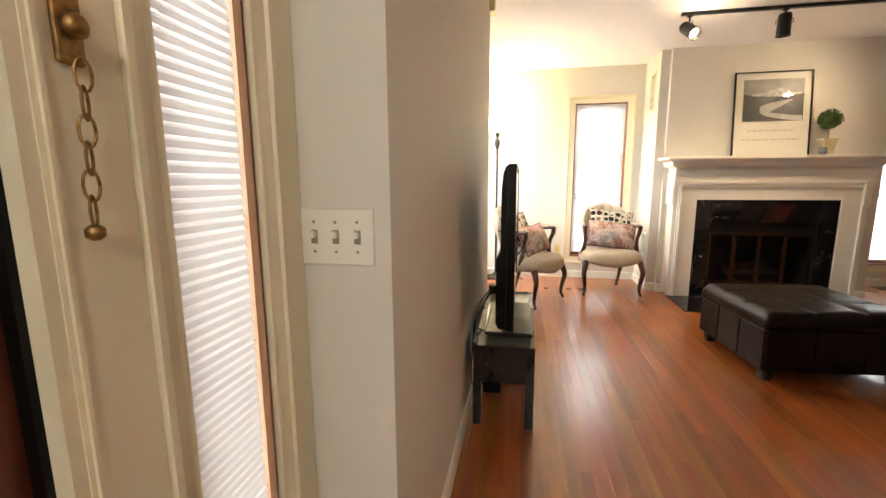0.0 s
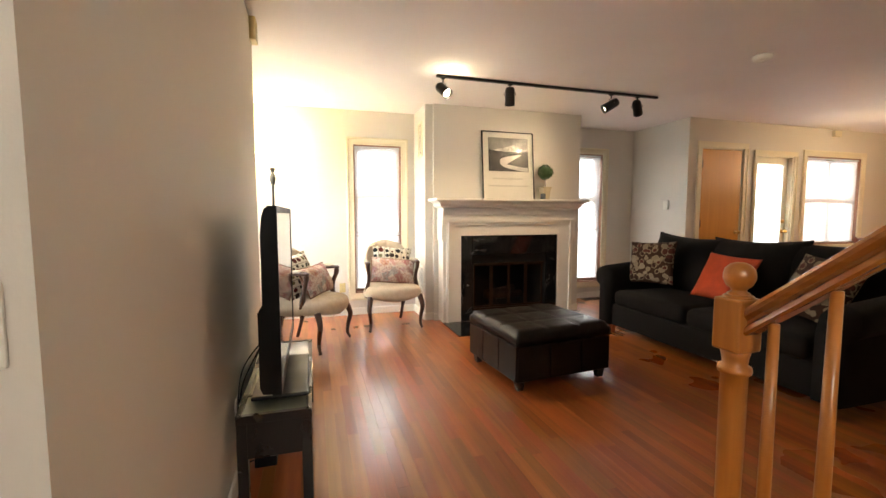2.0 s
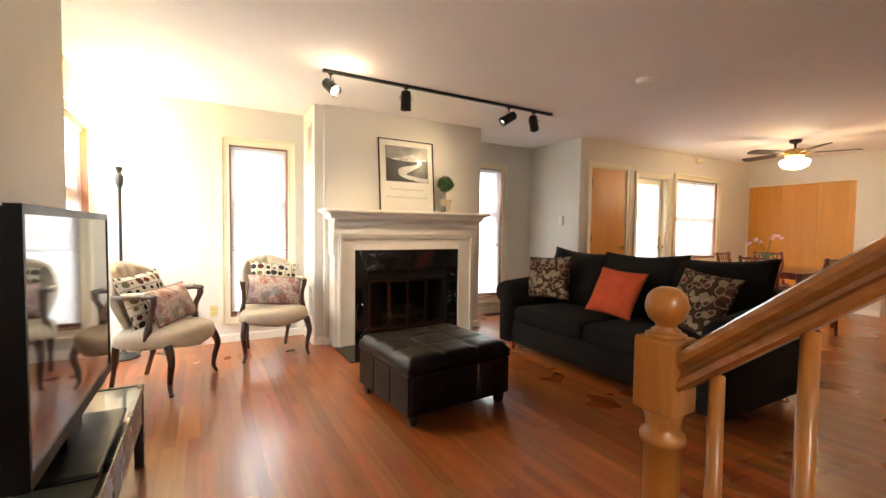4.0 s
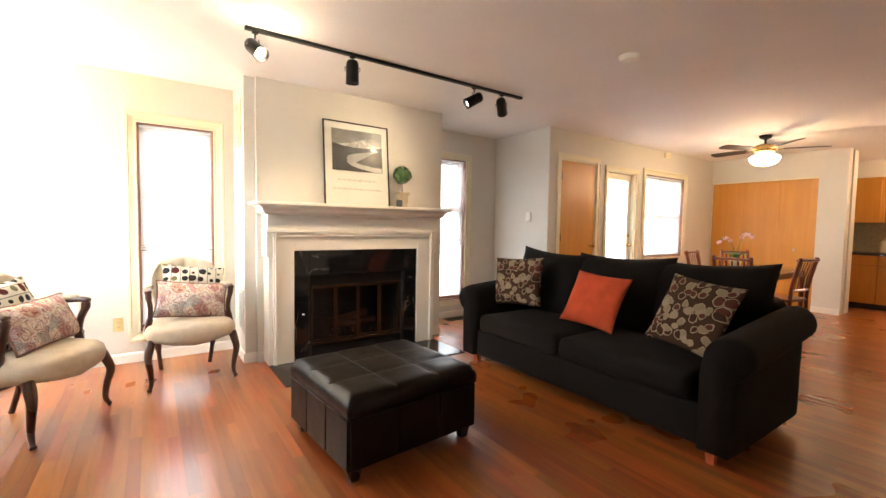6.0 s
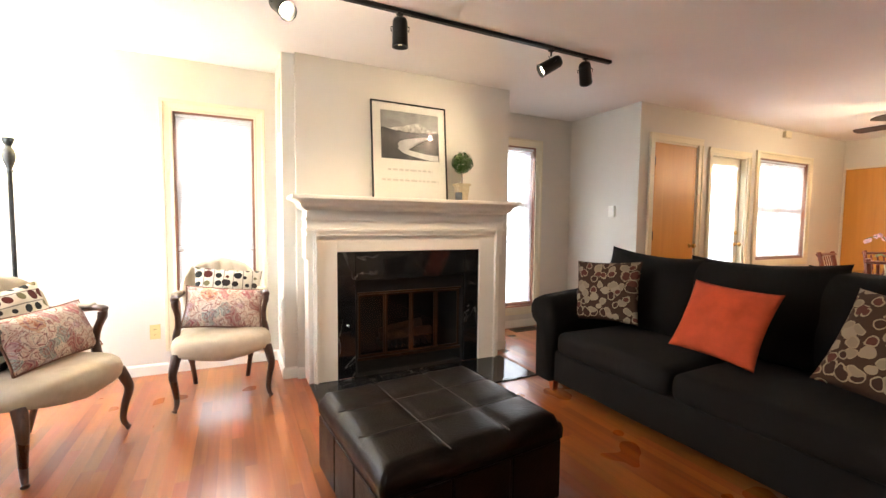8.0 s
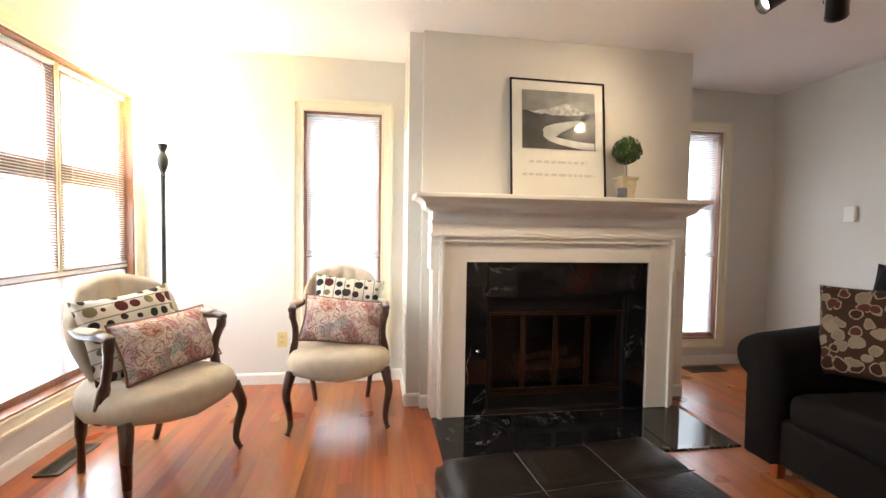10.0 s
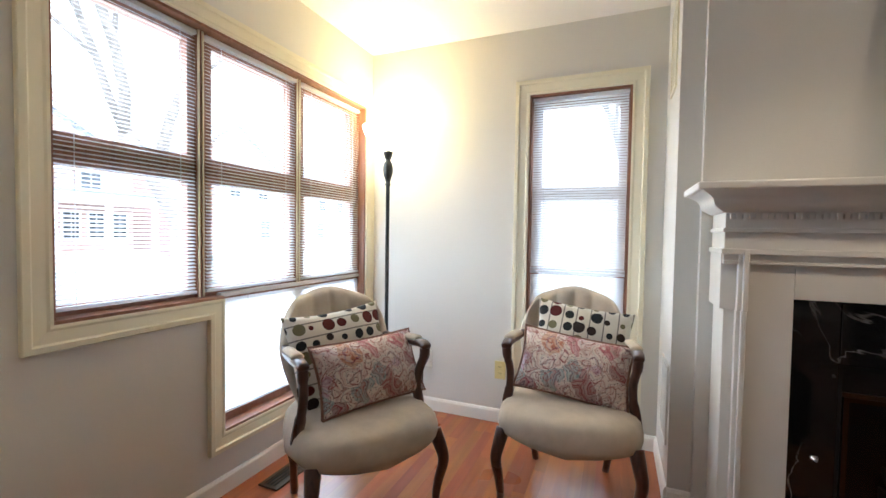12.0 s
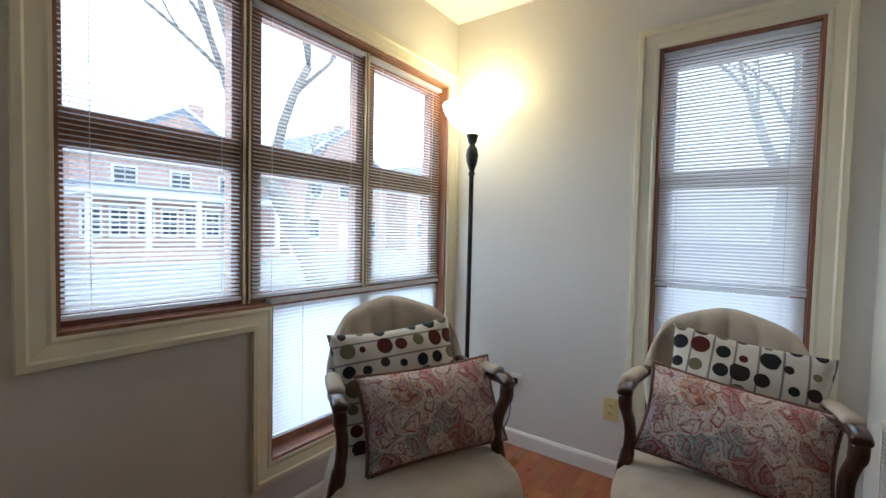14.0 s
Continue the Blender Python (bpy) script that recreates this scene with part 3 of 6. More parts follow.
def knob(x, y, z, m, parent, material=None):
    mm = m @ Matrix.Translation((x, y, z)) @ Matrix.Rotation(radians(90), 4, "X")
    part("door_knob", lathe([(0.026, 0), (0.027, 0.006), (0.01, 0.01), (0.01, 0.035), (0.024, 0.042), (0.028, 0.054), (0.02, 0.066), (0.004, 0.069)], 16, mm), material or BRASS, parent, smooth=True)


closet = door_trim("door_1", 4.99, 5.71, 2.08, DINE)
closet_leaf = part("door_leaf", box(5.0105, 5.6895, 0.002, 0.038, 0.01, 2.059, 0.002, 1, DINE), VENEER, closet)
knob(5.63, 0.001, 0.98, DINE, closet_leaf)
for z in (0.25, 1.05, 1.82):
    part("hinge", box(5.005, 5.02, -0.006, 0.0015, z, z + 0.09, m=DINE), BLACKMET, closet)

patio = door_trim("door_2", 5.955, 6.65, 2.02, DINE, 0.06)
bm = bmesh.new()
for a in ((5.974, 6.05, 0.01, 2.0), (6.53, 6.631, 0.01, 2.0), (6.05, 6.53, 0.01, 0.25), (6.05, 6.53, 1.91, 2.0)):
    add_box(bm, a[0], a[1], 0.06, 0.1, a[2], a[3], DINE)
patio_leaf = part("door_leaf", bm, TRIM, patio)
pane(6.05, 6.53, 0.25, 1.91, 0.075, DINE, patio_leaf)
knob(6.58, 0.058, 0.98, DINE, patio_leaf, BRASS)
part("deadbolt", lathe([(0.026, 0), (0.026, 0.014), (0.012, 0.02)], 16, DINE @ Matrix.Translation((6.58, 0.058, 1.12)) @ Matrix.Rotation(radians(90), 4, "X")), BRASS, patio, smooth=True)
blind(6.05, 6.53, 1.90, 0.28, 0.045, DINE, "white mini blind on the glazed patio door", 40)

# sliding closet panels in the far wall
FAR = Matrix.Translation((9.06, 0, 0)) @ Matrix.Rotation(radians(90), 4, "Z") @ Matrix.Scale(-1, 4, (0, 1, 0))
bif = tagged(new("door_3"), kind="structure")
part("door_jamb", box(3.11, 4.565, 0.001, 0.12, 2.03, 2.05, m=FAR), TRIM, bif)
for i, (a, b) in enumerate(((3.113, 3.58), (3.582, 4.08), (4.082, 4.562))):
    part("door_leaf", box(a, b, 0.02, 0.05, 0.01, 2.028, 0.0008, 1, FAR), VENEER, bif)
part("door_knob", lathe([(0.012, 0), (0.01, 0.015), (0.018, 0.022), (0.014, 0.032)], 12, FAR @ Matrix.Translation((3.36, 0.02, 0.93)) @ Matrix.Rotation(radians(90), 4, "X")), CHROME, bif, smooth=True)

# front door with its lining, and the chain
ENT = Matrix.Translation((-0.336, 0, 0)) @ Matrix.Rotation(radians(90), 4, "Z")
front = tagged(new("door_4"), kind="structure")
bm = bmesh.new()
add_box(bm, 0.530, 0.624, -0.014, 0, 0, 2.05, ENT)
add_box(bm, 0.536, 0.541, -0.018, -0.014, 0, 2.05, ENT)
add_box(bm, 0.515, 0.5299, -0.012, 0.12, 0, 2.05, ENT)
part("door_casing", bm, TRIM, front)
part("door_leaf", box(-0.41, 0.512, 0.03, 0.07, 0.005, 2.04, 0.003, 1, ENT), DARKDOOR, front)
part("weather_strip", box(0.507, 0.5149, 0.012, 0.03, 0.005, 2.04, m=ENT), BLACK, front)
part("door_casing", box(-0.50, -0.41, -0.014, 0, 0, 2.12, 0.004, 1, ENT), TRIM, front)
part("door_casing", box(-0.41, 0.624, -0.014, 0, 2.051, 2.12, 0.004, 1, ENT), TRIM, front)

chain = thing("door_chain", "tarnished brass security chain hanging from the cream door casing", "door chain", ENT @ Matrix.Translation((0.567, -0.018, 1.325)))
part("chain_plate", box(-0.0135, 0.0135, -0.004, 0.004, -0.035, 0.032, 0.003), OLDBRASS, chain)
part("chain_holder", lathe([(0.011, 0), (0.012, 0.01), (0.006, 0.016)], 12, Matrix.Translation((0, -0.004, 0.0)) @ Matrix.Rotation(radians(90), 4, "X")), OLDBRASS, chain, smooth=True)
for i in range(6):
    pts = [(0.0066 * math.cos(a), 0, 0.0162 * math.sin(a)) for a in [2 * math.pi * k / 12 for k in range(13)]]
    link = part("chain_link", tube(pts, 0.0017, 6), OLDBRASS, chain, smooth=True)
    link.matrix_basis = Matrix.Translation((-0.0016 * i, -0.012, -0.045 - i * 0.0265)) @ Matrix.Rotation(radians(28 if i % 2 else -38), 4, "Z")
part("chain_slide", lathe([(0.004, -0.008), (0.009, -0.004), (0.009, 0.004), (0.004, 0.008)], 12, Matrix.Translation((-0.009, -0.012, -0.198))), OLDBRASS, chain, smooth=True)

# ---- staircase ----
stair = tagged(new("stairs"), kind="structure")
for i in range(11):
    y1 = 0.985 - i * 0.225
    part("riser", box(1.03, 2.0, y1 - 0.02, y1, 0.19 * i, 0.19 * (i + 1) - 0.03), WHITE, stair)
    part("tread", box(1.01, 2.0, y1 - 0.245, y1 + 0.025, 0.19 * (i + 1) - 0.03, 0.19 * (i + 1), 0.006), OAK, stair)
NX, NY = 1.068, 0.975
newel = thing("newel_post", "honey oak newel post with ball finial at the stairs", "newel post", Matrix.Translation((NX, NY, -0.022)))
part("block", box(-0.032, 0.032, -0.032, 0.032, 0.945, 1.057, 0.005), OAK, newel)
part("shaft", lathe([(0.034, 0.022), (0.034, 0.3), (0.03, 0.34), (0.031, 0.36), (0.021, 0.4), (0.024, 0.6), (0.0255, 0.8), (0.0258, 0.893), (0.031, 0.896), (0.0325, 0.903), (0.031, 0.91), (0.0235, 0.914), (0.025, 0.93), (0.03, 0.948)], 24), OAK, newel, smooth=True)
part("cap", lathe([(0.0285, 1.0565), (0.0285, 1.061), (0.022, 1.064)], 24), OAK, newel, smooth=True)
part("finial", lathe([(0.02, 1.063), (0.021, 1.067), (0.014, 1.071), (0.0155, 1.076), (0.024, 1.083), (0.0295, 1.096), (0.030, 1.105), (0.0275, 1.117), (0.019, 1.127), (0.010, 1.131), (0.002, 1.132)], 28), OAK, newel, smooth=True)
rail = thing("handrail", "moulded oak handrail rising along the stairs from the newel", "handrail", Matrix.Translation((NX, NY - 0.0325, 0.995)))
L = 2.2
for name, prof in (("rail_cap", [(0.019, -0.0015), (0.03, 0.008), (0.031, 0.018), (0.024, 0.028), (0.01, 0.033), (-0.01, 0.033), (-0.024, 0.028), (-0.031, 0.018), (-0.03, 0.008), (-0.019, -0.0015)]),
                   ("rail_base", [(-0.03, -0.028), (-0.022, -0.034), (0.022, -0.034), (0.03, -0.028), (0.026, -0.016), (0.017, -0.01), (0.0185, -0.002), (-0.0185, -0.002), (-0.017, -0.01), (-0.026, -0.016)])):
    bm = bmesh.new()
    a = [bm.verts.new((x * 0.8, 0.0, z * 0.95)) for x, z in prof]
    b = [bm.verts.new((x * 0.8, -L, z * 0.95 + L * 0.83)) for x, z in prof]
    for i in range(len(prof)):
        k = (i + 1) % len(prof)
        bm.faces.new((a[i], a[k], b[k], b[i]))
    bm.faces.new(a[::-1])
    bm.faces.new(b)
    part(name, bm, RAILWOOD, rail)
for i in range(14):
    y = 0.90 - i * 0.0985
    top = 0.962 + (0.942 - y) * 0.83
    zb = 0.19 * (int((0.985 - y) / 0.225) + 1)
    h = top - zb
    b = thing("baluster", "turned honey oak baluster between stair tread and handrail", "baluster", Matrix.Translation((NX, y, zb)), group="stair balusters")
    part("base", box(-0.017, 0.017, -0.017, 0.017, 0.001, 0.1, 0.003, 1), OAK, b)
    part("spindle", lathe([(0.012, 0.101), (0.0145, 0.12), (0.010, 0.15), (0.0125, 0.17), (0.0118, h * 0.6), (0.0095, h)], 12), OAK, b, smooth=True)

# ---- fireplace ----
fire = tagged(new("fireplace"), "white moulded wood mantel round black veined marble and a dark firebox", "fireplace")
FX0, FX1, IX0, IX1, IZ = 1.572, 3.217, 1.779, 3.003, 0.98
MY = 4.915
for a, b in ((FX0 + 0.04, IX0), (IX1, FX1 - 0.04)):
    part("surround_leg", box(a, b, 4.72, MY, 0.014, 1.15, 0.001, 1), WHITE, fire)
part("surround_header", box(IX0 + 0.001, IX1 - 0.001, 4.72, MY, IZ, 1.15, 0.001, 1), WHITE, fire)
bm = bmesh.new()
for s_, x in ((1, FX0), (-1, FX1)):
    for o, w, y in ((0, 0.035, 4.735), (0.035, 0.014, 4.712), (0.049, 0.016, 4.70)):
        x0, x1 = sorted((x + s_ * o, x + s_ * (o + w)))
        part("pilaster_moulding", box(x0, x1, y, MY - 0.001, 0.013, 0.93, 0.0015, 1), WHITE, fire)
        part("pilaster_block", box(x0 - (0.016 if s_ > 0 and o == 0 else 0), x1 + (0.016 if s_ < 0 and o == 0 else 0), y - 0.012, MY - 0.001, 0.93, 1.152, 0.0015, 1), WHITE, fire)
bm.free()
bm = bmesh.new()
for z0, z1, y, e in ((1.10, 1.112, 4.70, 0.0), (1.112, 1.135, 4.708, 0.0), (1.135, 1.155, 4.69, 0.01), (1.155, 1.215, 4.70, 0.0), (1.215, 1.23, 4.685, 0.008), (1.23, 1.285, 4.692, 0.0)):
    part("moulding", box(FX0 - 0.012 - e, FX1 + 0.012 + e, y, MY - 0.002, z0, z1, 0.0015, 1), WHITE, fire)
# crown under the shelf, an S curve with returns
bm.free()
bm = bmesh.new()
steps = 12
rings = []
for i in range(steps + 1):
    t = i / steps
    o = 0.006 + 0.085 * (t + math.sin(2 * math.pi * t) / 8)
    z = 1.285 + 0.075 * t
    rings.append([bm.verts.new(q) for q in ((FX0 - 0.012 - o, MY - 0.002, z), (FX0 - 0.012 - o, 4.685 - o, z), (FX1 + 0.012 + o, 4.685 - o, z), (FX1 + 0.012 + o, MY - 0.002, z))])
for a, b in zip(rings, rings[1:]):
    for i in range(4):
        bm.faces.new((a[i], a[(i + 1) % 4], b[(i + 1) % 4], b[i]))
bm.faces.new(rings[0][::-1])
bm.faces.new(rings[-1])
part("crown_moulding", bm, WHITE, fire)
part("mantel_shelf", box(1.452, 3.33, 4.575, MY, 1.36, 1.388, 0.006), WHITE, fire)
bm = bmesh.new()
for i in range(88):
    x = FX0 + 0.0 + i * 0.0188
    add_box(bm, x, x + 0.010, 4.676, 4.69, 1.262, 1.28)
part("dentil_band", bm, WHITE, fire)
for a in ((IX0, IX0 + 0.14, 0.012, IZ), (IX1 - 0.14, IX1, 0.012, IZ), (IX0 + 0.14, IX1 - 0.14, IZ - 0.22, IZ)):
    part("marble_slab", box(a[0] + 0.001, a[1] - 0.001, 4.735, 4.80, a[2], a[3] - 0.001, 0.002, 1), MARBLE, fire)
X0, X1, Z1 = IX0 + 0.14, IX1 - 0.14, IZ - 0.22
for a in ((X0, X0 + 0.02, 4.76, 5.28, 0.03, Z1 - 0.02), (X1 - 0.02, X1, 4.76, 5.28, 0.03, Z1 - 0.02), (X0, X1, 5.281, 5.3, 0.0, Z1), (X0, X1, 4.76, 5.28, Z1 - 0.0199, Z1), (X0, X1, 4.76, 5.28, 0.0, 0.0299)):
    part("firebox_panel", box(*a), FIREBOX, fire)
part("hood", box(X0 + 0.02, X1 - 0.02, 4.765, 4.79, 0.66, Z1 - 0.02, 0.004), BLACKMET, fire)
BR = mat("antique_bronze", (0.06, 0.028, 0.014), 0.35, metal=0.7, var=0.2)
for a in ((X0 + 0.02, X1 - 0.02, 0.645, 0.66), (X0 + 0.02, X1 - 0.02, 0.125, 0.145)):
    part("door_track", box(a[0], a[1], 4.758, 4.78, a[2], a[3]), BR, fire)
dw = (X1 - X0 - 0.06) / 4
for i in range(4):
    a = X0 + 0.03 + i * dw
    bm = bmesh.new()
    for q in ((a, a + 0.016, 0.15, 0.64), (a + dw - 0.018, a + dw - 0.002, 0.15, 0.64), (a + 0.016, a + dw - 0.018, 0.15, 0.166), (a + 0.016, a + dw - 0.018, 0.624, 0.64)):
        add_box(bm, q[0], q[1], 4.772, 4.786, q[2], q[3])
    door_frame = part("glass_door_frame", bm, BR, fire)
    glass_part("glass_door", box(a + 0.016, a + dw - 0.018, 4.777, 4.781, 0.166, 0.624), door_frame, Vector((0, -1, 0)))
part("screen_rod", tube([(2.884, 4.752, 0.13), (2.884, 4.752, 0.85)], 0.004, 8), CHROME, fire)
part("gas_key", lathe([(0.012, 0), (0.012, 0.004), (0.005, 0.006), (0.005, 0.02)], 14, Matrix.Translation((1.86, 4.735, 0.42)) @ Matrix.Rotation(radians(90), 4, "X")), CHROME, fire, smooth=True)
part("log_grate", box(2.2, 2.65, 5.0, 5.02, 0.12, 0.14), BLACKMET, fire)
for i in range(9):
    part("grate_bar", box(2.2 + i * 0.055, 2.212 + i * 0.055, 4.92, 5.1, 0.14, 0.2), BLACKMET, fire)
for i, (a, b) in enumerate((((2.2, 5.0, 0.23), (2.68, 5.03, 0.24)), ((2.22, 5.1, 0.24), (2.6, 5.06, 0.31)))):
    part("log", tube([a, b], 0.04, 9), mat("charred_log", (0.1, 0.06, 0.04), 0.9, var=0.4, scale=20) if i == 0 else bpy.data.materials["charred_log"], fire, smooth=True)
hearth = tagged(new("hearth"), kind="structure")
for i in range(4):
    w = (3.24 - 1.575) / 4
    part("hearth_tile", box(1.575 + i * w + 0.001, 1.575 + (i + 1) * w - 0.001, 4.205, 4.7345, -0.01, 0.011, 0.002, 1), MARBLE, hearth)


# ---- soft goods ----
def pattern(name, base, kind):
    """A woven print: 'dots', 'paisley' or 'rings', in the cushion's own metres."""
    m = mat(name, base, 0.9, var=0.0, bump=0.5, bscale=500, spec=0.2)
    n, l = m.node_tree.nodes, m.node_tree.links
    b = n["Principled BSDF"]
    co = n.new("ShaderNodeTexCoord")
    vec = co.outputs["Object"]

    def voronoi(scale, rnd, feature="F1", v=vec):
        t = n.new("ShaderNodeTexVoronoi")
        t.voronoi_dimensions = "2D"
        t.feature = feature
        t.inputs["Scale"].default_value = scale
        t.inputs["Randomness"].default_value = rnd
        l.new(v, t.inputs["Vector"])
        return t

    def math_(op, a, b_=None):
        q = n.new("ShaderNodeMath")
        q.operation = op
        for i, v in enumerate((a, b_)):
            if v is None:
                continue
            if isinstance(v, (int, float)):
                q.inputs[i].default_value = v
            else:
                l.new(v, q.inputs[i])
        return q.outputs[0]

    def mix(f, a, b_):
        q = n.new("ShaderNodeMix")
        q.data_type = "RGBA"
        l.new(f, q.inputs["Factor"])
        for key, v in (("A", a), ("B", b_)):
            if isinstance(v, tuple):
                q.inputs[key].default_value = (*v, 1)
            else:
                l.new(v, q.inputs[key])
        return q.outputs["Result"]

    if kind == "dots":
        t = voronoi(16, 0.3)
        sep = n.new("ShaderNodeSeparateColor")
        l.new(t.outputs["Color"], sep.inputs[0])
        rad = math_("ADD", math_("MULTIPLY", sep.outputs[0], 0.30), 0.16)
        inside = math_("LESS_THAN", t.outputs["Distance"], rad)
        r = ramp(n, [(0.0, (0.02, 0.022, 0.024)), (0.3, (0.09, 0.018, 0.016)), (0.52, (0.16, 0.14, 0.075)), (0.7, (0.035, 0.025, 0.023))], "CONSTANT")
        l.new(sep.outputs[1], r.inputs[0])
        sx = n.new("ShaderNodeSeparateXYZ")
        l.new(vec, sx.inputs[0])
        line = math_("LESS_THAN", math_("ABSOLUTE", math_("SUBTRACT", math_("FRACT", math_("MULTIPLY", sx.outputs[1], 16)), 0.5)), 0.05)
        col = mix(line, base, (0.22, 0.2, 0.18))
        col = mix(inside, col, r.outputs[0])
    else:
        no = n.new("ShaderNodeTexNoise")
        no.inputs["Scale"].default_value = 12
        l.new(vec, no.inputs["Vector"])
        sc = n.new("ShaderNodeVectorMath")
        sc.operation = "MULTIPLY_ADD"
        sc.inputs[1].default_value = (0.11, 0.11, 0.11) if kind == "paisley" else (0.06, 0.06, 0.06)
        l.new(no.outputs["Color"], sc.inputs[0])
        l.new(vec, sc.inputs[2])
        t = voronoi(9 if kind == "paisley" else 17, 0.9, "F1", sc.outputs[0])
        if kind == "paisley":
            w = math_("FRACT", math_("MULTIPLY", t.outputs["Distance"], 3.4))
            r = ramp(n, [(0.0, (0.28, 0.03, 0.06)), (0.06, (0.5, 0.2, 0.2)), (0.16, (0.74, 0.68, 0.6)), (0.4, (0.7, 0.58, 0.53)), (0.46, (0.08, 0.15, 0.17)), (0.53, (0.6, 0.5, 0.45)), (0.66, (0.72, 0.65, 0.58)), (0.76, (0.42, 0.09, 0.09)), (0.84, (0.7, 0.6, 0.54)), (0.97, (0.2, 0.015, 0.04))])
            l.new(w, r.inputs[0])
            tv_ = voronoi(14, 1.0, "F1", sc.outputs[0])
            sp_ = n.new("ShaderNodeSeparateColor")
            l.new(tv_.outputs["Color"], sp_.inputs[0])
            rp = ramp(n, [(0.0, (0.66, 0.58, 0.5)), (0.3, (0.46, 0.16, 0.2)), (0.42, (0.68, 0.6, 0.54)), (0.58, (0.16, 0.27, 0.28)), (0.68, (0.5, 0.36, 0.42)), (0.8, (0.48, 0.24, 0.12)), (0.9, (0.2, 0.03, 0.06))], "CONSTANT")
            l.new(sp_.outputs[1], rp.inputs[0])
            rim = math_("LESS_THAN", math_("ABSOLUTE", math_("SUBTRACT", tv_.outputs["Distance"], 0.3)), 0.05)
            patch = mix(rim, rp.outputs[0], (0.2, 0.07, 0.08))
            f_ = n.new("ShaderNodeMix")
            f_.data_type = "RGBA"
            f_.inputs["Factor"].default_value = 0.55
            l.new(r.outputs[0], f_.inputs["A"])
            l.new(patch, f_.inputs["B"])
            t2 = voronoi(60, 1.0)
            speck = math_("LESS_THAN", t2.outputs["Distance"], 0.13)
            col = mix(speck, f_.outputs["Result"], (0.16, 0.07, 0.09))
            n3 = n.new("ShaderNodeTexNoise")
            n3.inputs["Scale"].default_value = 7
            l.new(vec, n3.inputs["Vector"])
            r3 = ramp(n, [(0.42, (0, 0, 0)), (0.58, (0.2, 0.2, 0.2))])
            l.new(n3.outputs[0], r3.inputs[0])
            col = mix(r3.outputs[0], col, (0.42, 0.22, 0.13))
        else:
            sep = n.new("ShaderNodeSeparateColor")
            l.new(t.outputs["Color"], sep.inputs[0])
            d = t.outputs["Distance"]
            disc = math_("LESS_THAN", d, math_("ADD", math_("MULTIPLY", sep.outputs[0], 0.22), 0.3))
            fill = ramp(n, [(0.0, (0.22, 0.17, 0.12)), (0.3, (0.09, 0.028, 0.02)), (0.6, (0.26, 0.21, 0.15)), (0.8, (0.045, 0.02, 0.014))], "CONSTANT")
            l.new(sep.outputs[1], fill.inputs[0])
            col = mix(disc, base, fill.outputs[0])
            ring = math_("LESS_THAN", math_("ABSOLUTE", math_("SUBTRACT", d, math_("ADD", math_("MULTIPLY", sep.outputs[0], 0.22), 0.3))), 0.055)
            col = mix(ring, col, (0.27, 0.21, 0.14))
    l.new(col, b.inputs["Base Color"])
    return m


DOTS = pattern("dotted_cushion_weave", (0.62, 0.57, 0.48), "dots")
PAISLEY = pattern("paisley_cushion_weave", (0.55, 0.42, 0.38), "paisley")
RINGS = pattern("brown_ring_cushion_weave", (0.05, 0.024, 0.015), "rings")


def pillow_bm(w, h, d, n=18, crumple=0.006, seed=1, dent=0.0):
    """A stuffed cushion in the xy plane with pointed corners."""
    bm = bmesh.new()
    grid = {}
    for side in (1, -1):
        for i in range(n + 1):
            for j in range(n + 1):
                if side < 0 and (i in (0, n) or j in (0, n)):
                    grid[side, i, j] = grid[1, i, j]
                    continue
                u_, v_ = 2 * i / n - 1, 2 * j / n - 1
                puff = (max(0, 1 - abs(u_) ** 2.6) * max(0, 1 - abs(v_) ** 2.6)) ** 0.6
                x = u_ * w / 2 * (1 - 0.07 * (1 - v_ * v_))
                y = v_ * h / 2 * (1 - 0.07 * (1 - u_ * u_))
                z = side * d / 2 * puff
                q = Vector((x * 7, y * 7, side * 2 + seed))
                z += noise.noise(q) * crumple * (0.3 + puff) * 2
                y -= dent * h * max(0, v_) * (1 - u_ * u_) * 0.5
                grid[side, i, j] = bm.verts.new((x, y, z))
    for side in (1, -1):
        for i in range(n):
            for j in range(n):
                q = [grid[side, i, j], grid[side, i + 1, j], grid[side, i + 1, j + 1], grid[side, i, j + 1]]
                bm.faces.new(q if side > 0 else q[::-1])
    return bm


def pillow(name, w, h, d, material, label, m, category="cushion", group="", piping=None, seed=1, dent=0.0, crumple=0.006):
    th = tagged(part(name, pillow_bm(w, h, d, n=26, crumple=crumple, seed=seed, dent=dent), material, smooth=True), label, category, group)
    th.matrix_world = m
    if piping:
        pts = []
        n = 10
        for s_, e in (((-1, -1), (1, -1)), ((1, -1), (1, 1)), ((1, 1), (-1, 1)), ((-1, 1), (-1, -1))):
            for i in range(n):
                t = i / n
                u_, v_ = s_[0] + (e[0] - s_[0]) * t, s_[1] + (e[1] - s_[1]) * t
                pts.append((u_ * w / 2 * (1 - 0.07 * (1 - v_ * v_)), v_ * h / 2 * (1 - 0.07 * (1 - u_ * u_)) - dent * h * max(0, v_) * (1 - u_ * u_) * 0.5, noise.noise(Vector((u_ * w * 3.5, v_ * h * 3.5, 2 + seed))) * 0.004))
        pts.append(pts[0])
        part("piping", tube(pts, 0.0062, 6), piping, th, smooth=True)
    return th


PIPING = mat("twisted_cord", (0.2, 0.1, 0.07), 0.8, var=0.4, scale=200)


